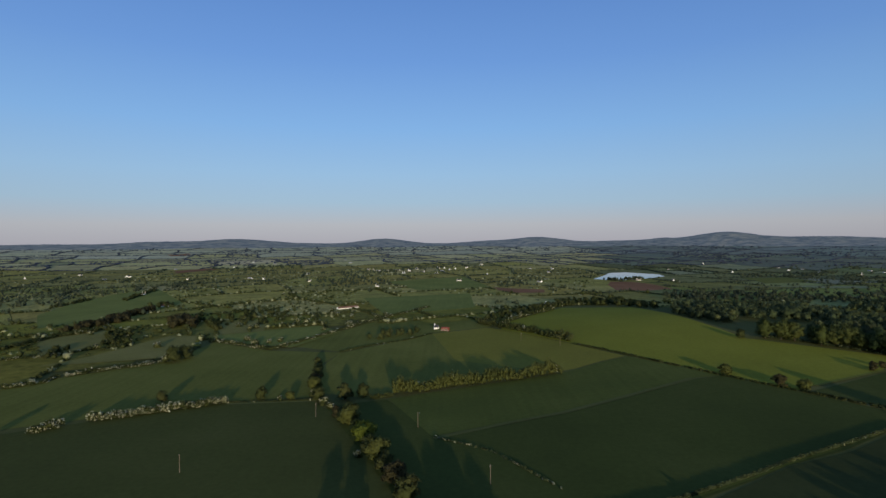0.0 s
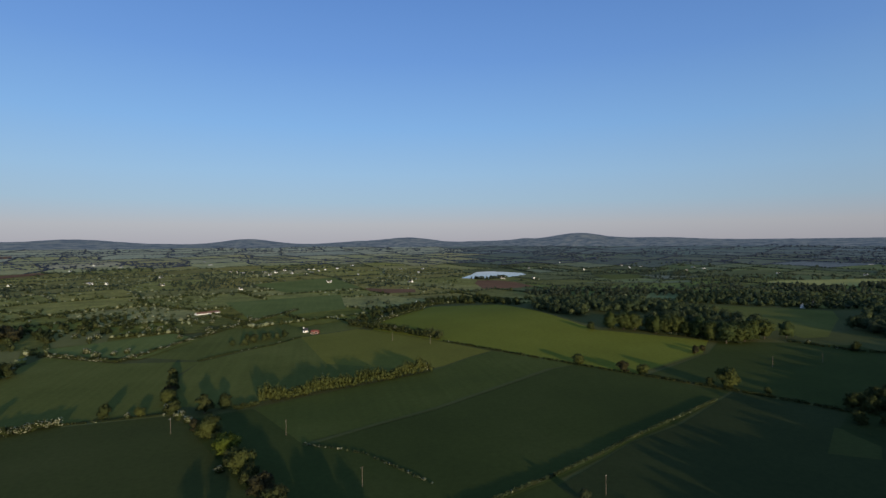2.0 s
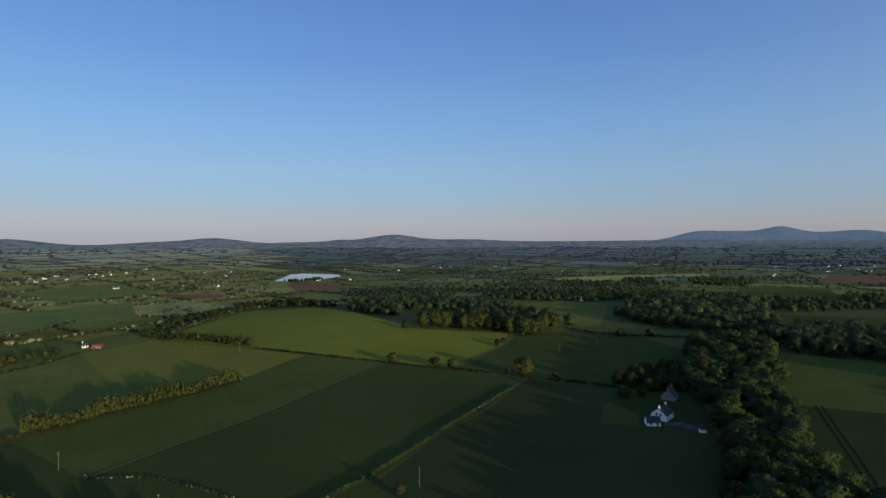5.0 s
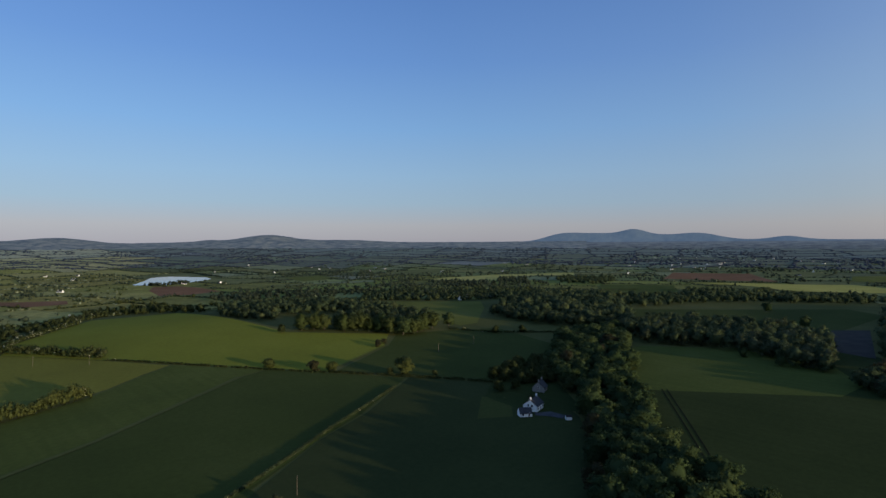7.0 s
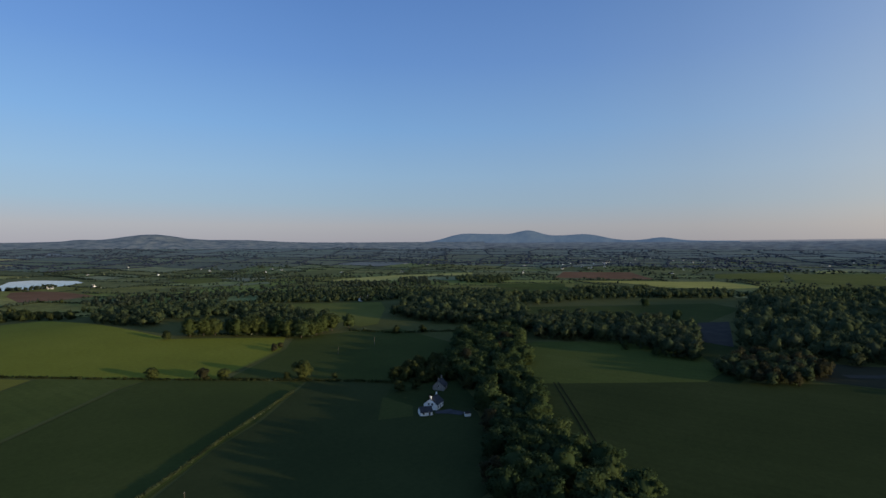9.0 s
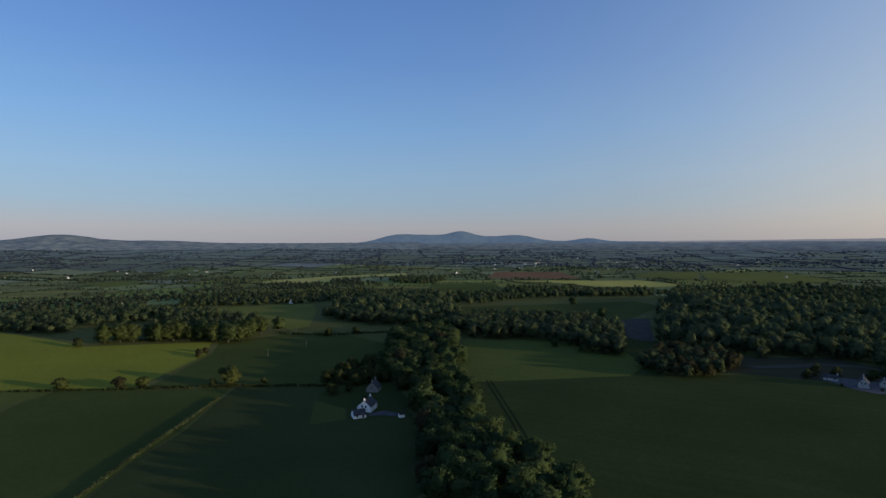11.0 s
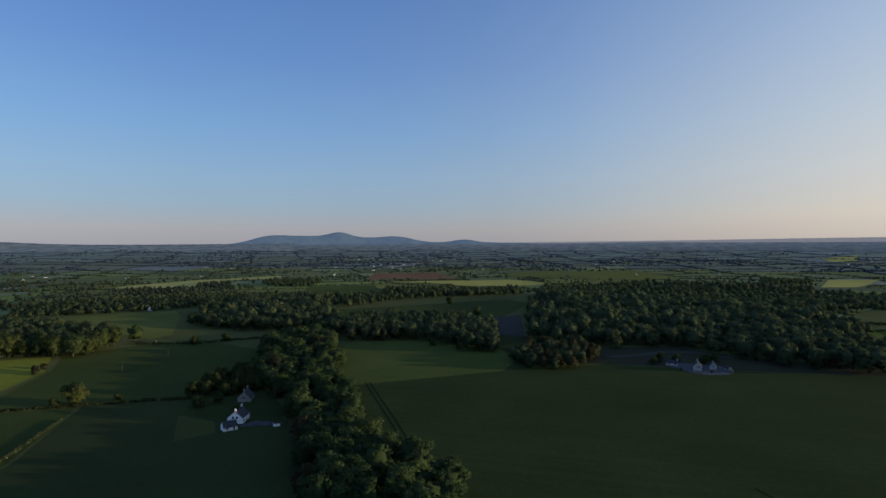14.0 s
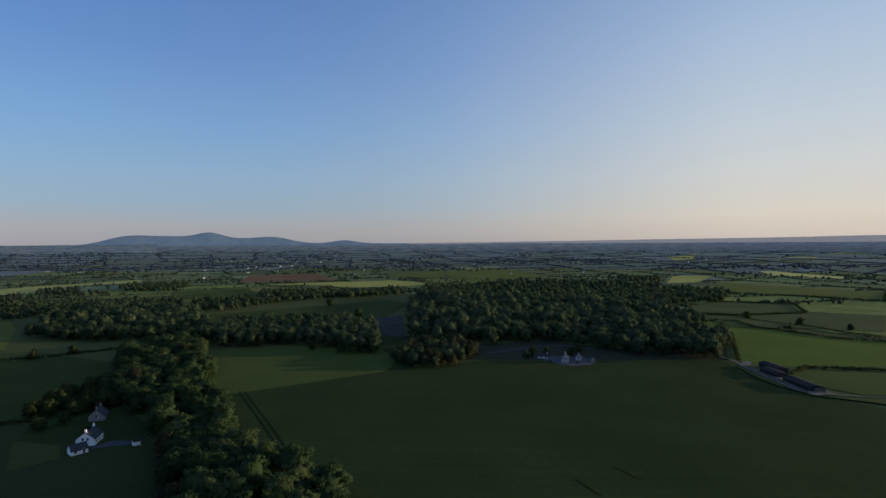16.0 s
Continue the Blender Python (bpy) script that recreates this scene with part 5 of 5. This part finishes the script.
gable_house("long_barn", -431, 848, 40, 20, 6.5, 2.4, 22, RENDER_WHITE, BROWN_ROOF, "white farm building with a brown roof", (), 0, 0, doors=0, category="barn")
gable_house("manor_house", 474, -84, -10, 9, 6.2, 3.4, 46, LIMEWASH, SLATE, "white country house with steep slate gables", (0.9,), 2, 2)
gable_house("manor_wing", 482, -97, -10, 8, 5, 2.9, 46, LIMEWASH, SLATE, "narrow white gabled wing of the country house", (0.9,), 1, 1)
gable_house("manor_wing", 487, -67, 80, 9, 4.6, 2.3, 38, LIMEWASH, SLATE, "low white wing across the paved court", (0.8,), 0, 1)
gable_house("garden_shed", 478, -107.5, 20, 5, 3.6, 2.1, 36, STONE, SLATE, "small grey stone shed at the court's end", (), 0, 0, category="shed")
gable_house("cattle_shed", 432, -236, 3, 21, 9, 2.9, 13, SHEET, SHEET, "long low dark sheeted cattle shed", (), 0, 0, doors=4, category="shed")
gable_house("cattle_shed", 451, -246, 1, 24, 9.5, 3.0, 13, SHEET, SHEET, "low dark sheeted shed behind another", (), 0, 0, doors=4, category="shed")
gable_house("cattle_shed", 397, -237, 2, 28, 11, 3.0, 12, SHEET, SHEET, "long low dark farm shed on a pale yard", (), 0, 0, doors=5, category="shed")


def yard_wall(points):
    """A low concrete wall in straight runs."""
    w = new("yard_wall")
    for (ax, ay), (bx, by) in zip(points, points[1:]):
        run = math.hypot(bx - ax, by - ay)
        o = part("wall_run", boxed(0, run + 0.1, -0.1, 0.1, -0.3, 1.15), CONCRETE, w)
        o.matrix_basis = pose(ax, ay, height(ax, ay) + 0.5, 0, 0, math.degrees(math.atan2(by - ay, bx - ax)))
    return tagged(w, "low pale concrete wall along the farm yard", "wall")


yard_wall([(456, -228.2), (426, -228), (409, -229), (379, -229.2)])
gable_house("small_shed", 381, -239, 90, 5, 3.6, 2.2, 18, CONCRETE, SHEET, "small pale block shed at the yard's end", (), 0, 0, category="shed")
gable_house("small_shed", 342, 637, 30, 3, 2.2, 1.5, 30, STONE, SLATE, "tiny grey shed among dark trees", (), 0, 0, category="shed")
gable_house("cottage", 158, 826, 25, 8, 5, 2.4, 36, RENDER_WHITE, SLATE, "small white cottage among garden trees", (0.9,), 0, 1)
gable_house("cottage", 186, 856, 70, 9, 5, 2.4, 36, LIMEWASH, SLATE, "grey-white cottage among garden trees", (0.9,), 0, 1)
gable_house("cottage", 290, 812, 40, 8, 5, 2.4, 36, LIMEWASH, SLATE, "grey-white cottage beyond the crop", (0.9,), 0, 1)
gable_house("cottage", 712, 652, 60, 9, 6, 2.6, 38, STONE, SLATE, "grey stone cottage at the wood's edge", (0.9,), 0, 1)
gable_house("cottage", 682, 637, 20, 12, 6, 3, 38, RENDER_WHITE, SLATE, "white cottage at the end of a parkland pasture", (0.9,), 0, 1)
house_r = np.random.default_rng(31)
WEST_HOMES = ((-560, 1020), (-700, 1500), (-330, 1350), (-120, 1650), (-60, 1700), (-20, 1640), (40, 1380), (130, 1620), (230, 1300), (330, 1700), (480, 1340), (-260, 1900), (150, 2150), (-240, 1880), (-180, 1760), (-150, 1820), (-90, 1880), (20, 1800), (-1150, 1500), (-900, 1450), (-520, 1480), (-480, 1460), (380, 1900), (-420, 1700), (-800, 2100))
EAST_HOMES = ((1669, 823), (1484, 1193), (1873, 393), (2203, 114), (900, 1700), (1150, 1500), (560, 1330), (1709, 840), (1300, 1300), (2100, 400), (2200, 260), (2150, 700), (1900, -150), (2000, -420), (2227, 978), (2250, 930), (2262, 890), (2290, 850), (2310, 800), (2335, 760), (2362, 715), (2383, 665), (2700, 900), (2740, 860), (2780, 800), (2650, 470), (2690, 430), (2720, 440), (2300, 330), (1000, 2100), (2300, 1100), (2400, -900))
for x, y in WEST_HOMES + EAST_HOMES:
    gable_house("farmhouse", x, y, house_r.uniform(0, 180), house_r.uniform(7, 13), 5.5, house_r.uniform(2.0, 2.6), 34, RENDER_WHITE, SLATE,
                "white rendered house far off among hedges", (0.9,), 0, 2)


PALE_SHEET = plain("pale_sheet_roof", (0.22, 0.22, 0.23), (0.34, 0.34, 0.34), 0.3, 0.6, 0.3)
for cx, cy, count, spread in ((2250, 820, 6, 220), (2600, 560, 5, 260), (2050, 980, 4, 200), (2850, 900, 6, 300), (1950, 1250, 3, 260), (1250, 1700, 4, 220), (900, 1900, 3, 260),
                              (-60, 1880, 7, 170), (-330, 1600, 3, 240), (-820, 1750, 4, 300), (-700, 2300, 4, 300), (2700, -300, 5, 320), (2500, -1200, 4, 300)):
    for _ in range(count):
        x, y = cx + house_r.normal(0, spread * 0.6), cy + house_r.normal(0, spread * 0.6)
        if house_r.random() < 0.35:
            gable_house("farm_shed", x, y, house_r.uniform(0, 180), house_r.uniform(9, 17), 6, 2.4, 16, LIMEWASH, PALE_SHEET, "pale sheeted farm shed far off among hedges", category="shed")
        else:
            gable_house("farmhouse", x, y, house_r.uniform(0, 180), house_r.uniform(7, 11), 5.5, house_r.uniform(2.2, 3.6), 34, RENDER_WHITE, SLATE, "white rendered house far off among hedges", (), 0, 1)


# ---- electricity poles ----
def pole(x, y, spin):
    t = new("electricity_pole")
    t.matrix_basis = pose(x, y, height(x, y), 0, 0, spin)
    o = new("post", mesh_of("post", *tube([(0, 0, -0.5), (0, 0, 4), (0, 0, 8.2)], [0.14, 0.12, 0.1], 8), TIMBER))
    o.parent = t
    arm = part("crossarm", boxed(-0.5, 0.5, -0.035, 0.035, 7.58, 7.65), TIMBER, t)
    for px in (-0.42, 0.0, 0.42):
        q = new("insulator", mesh_of("insulator", *tube([(px, 0, 7.65), (px, 0, 7.75), (px, 0, 7.8)], [0.04, 0.05, 0.02], 6), CHINA))
        q.parent = arm
    return tagged(t, "weathered wooden electricity pole with a crossarm", "pole", "poles across the fields")


for x, y in ((-115, 236), (-14, 292), (19, 223), (111, 192), (75, 527), (107, 500), (-52, 352), (-73, 310), (345, 350), (395, 352)):
    pole(x, y, 35)
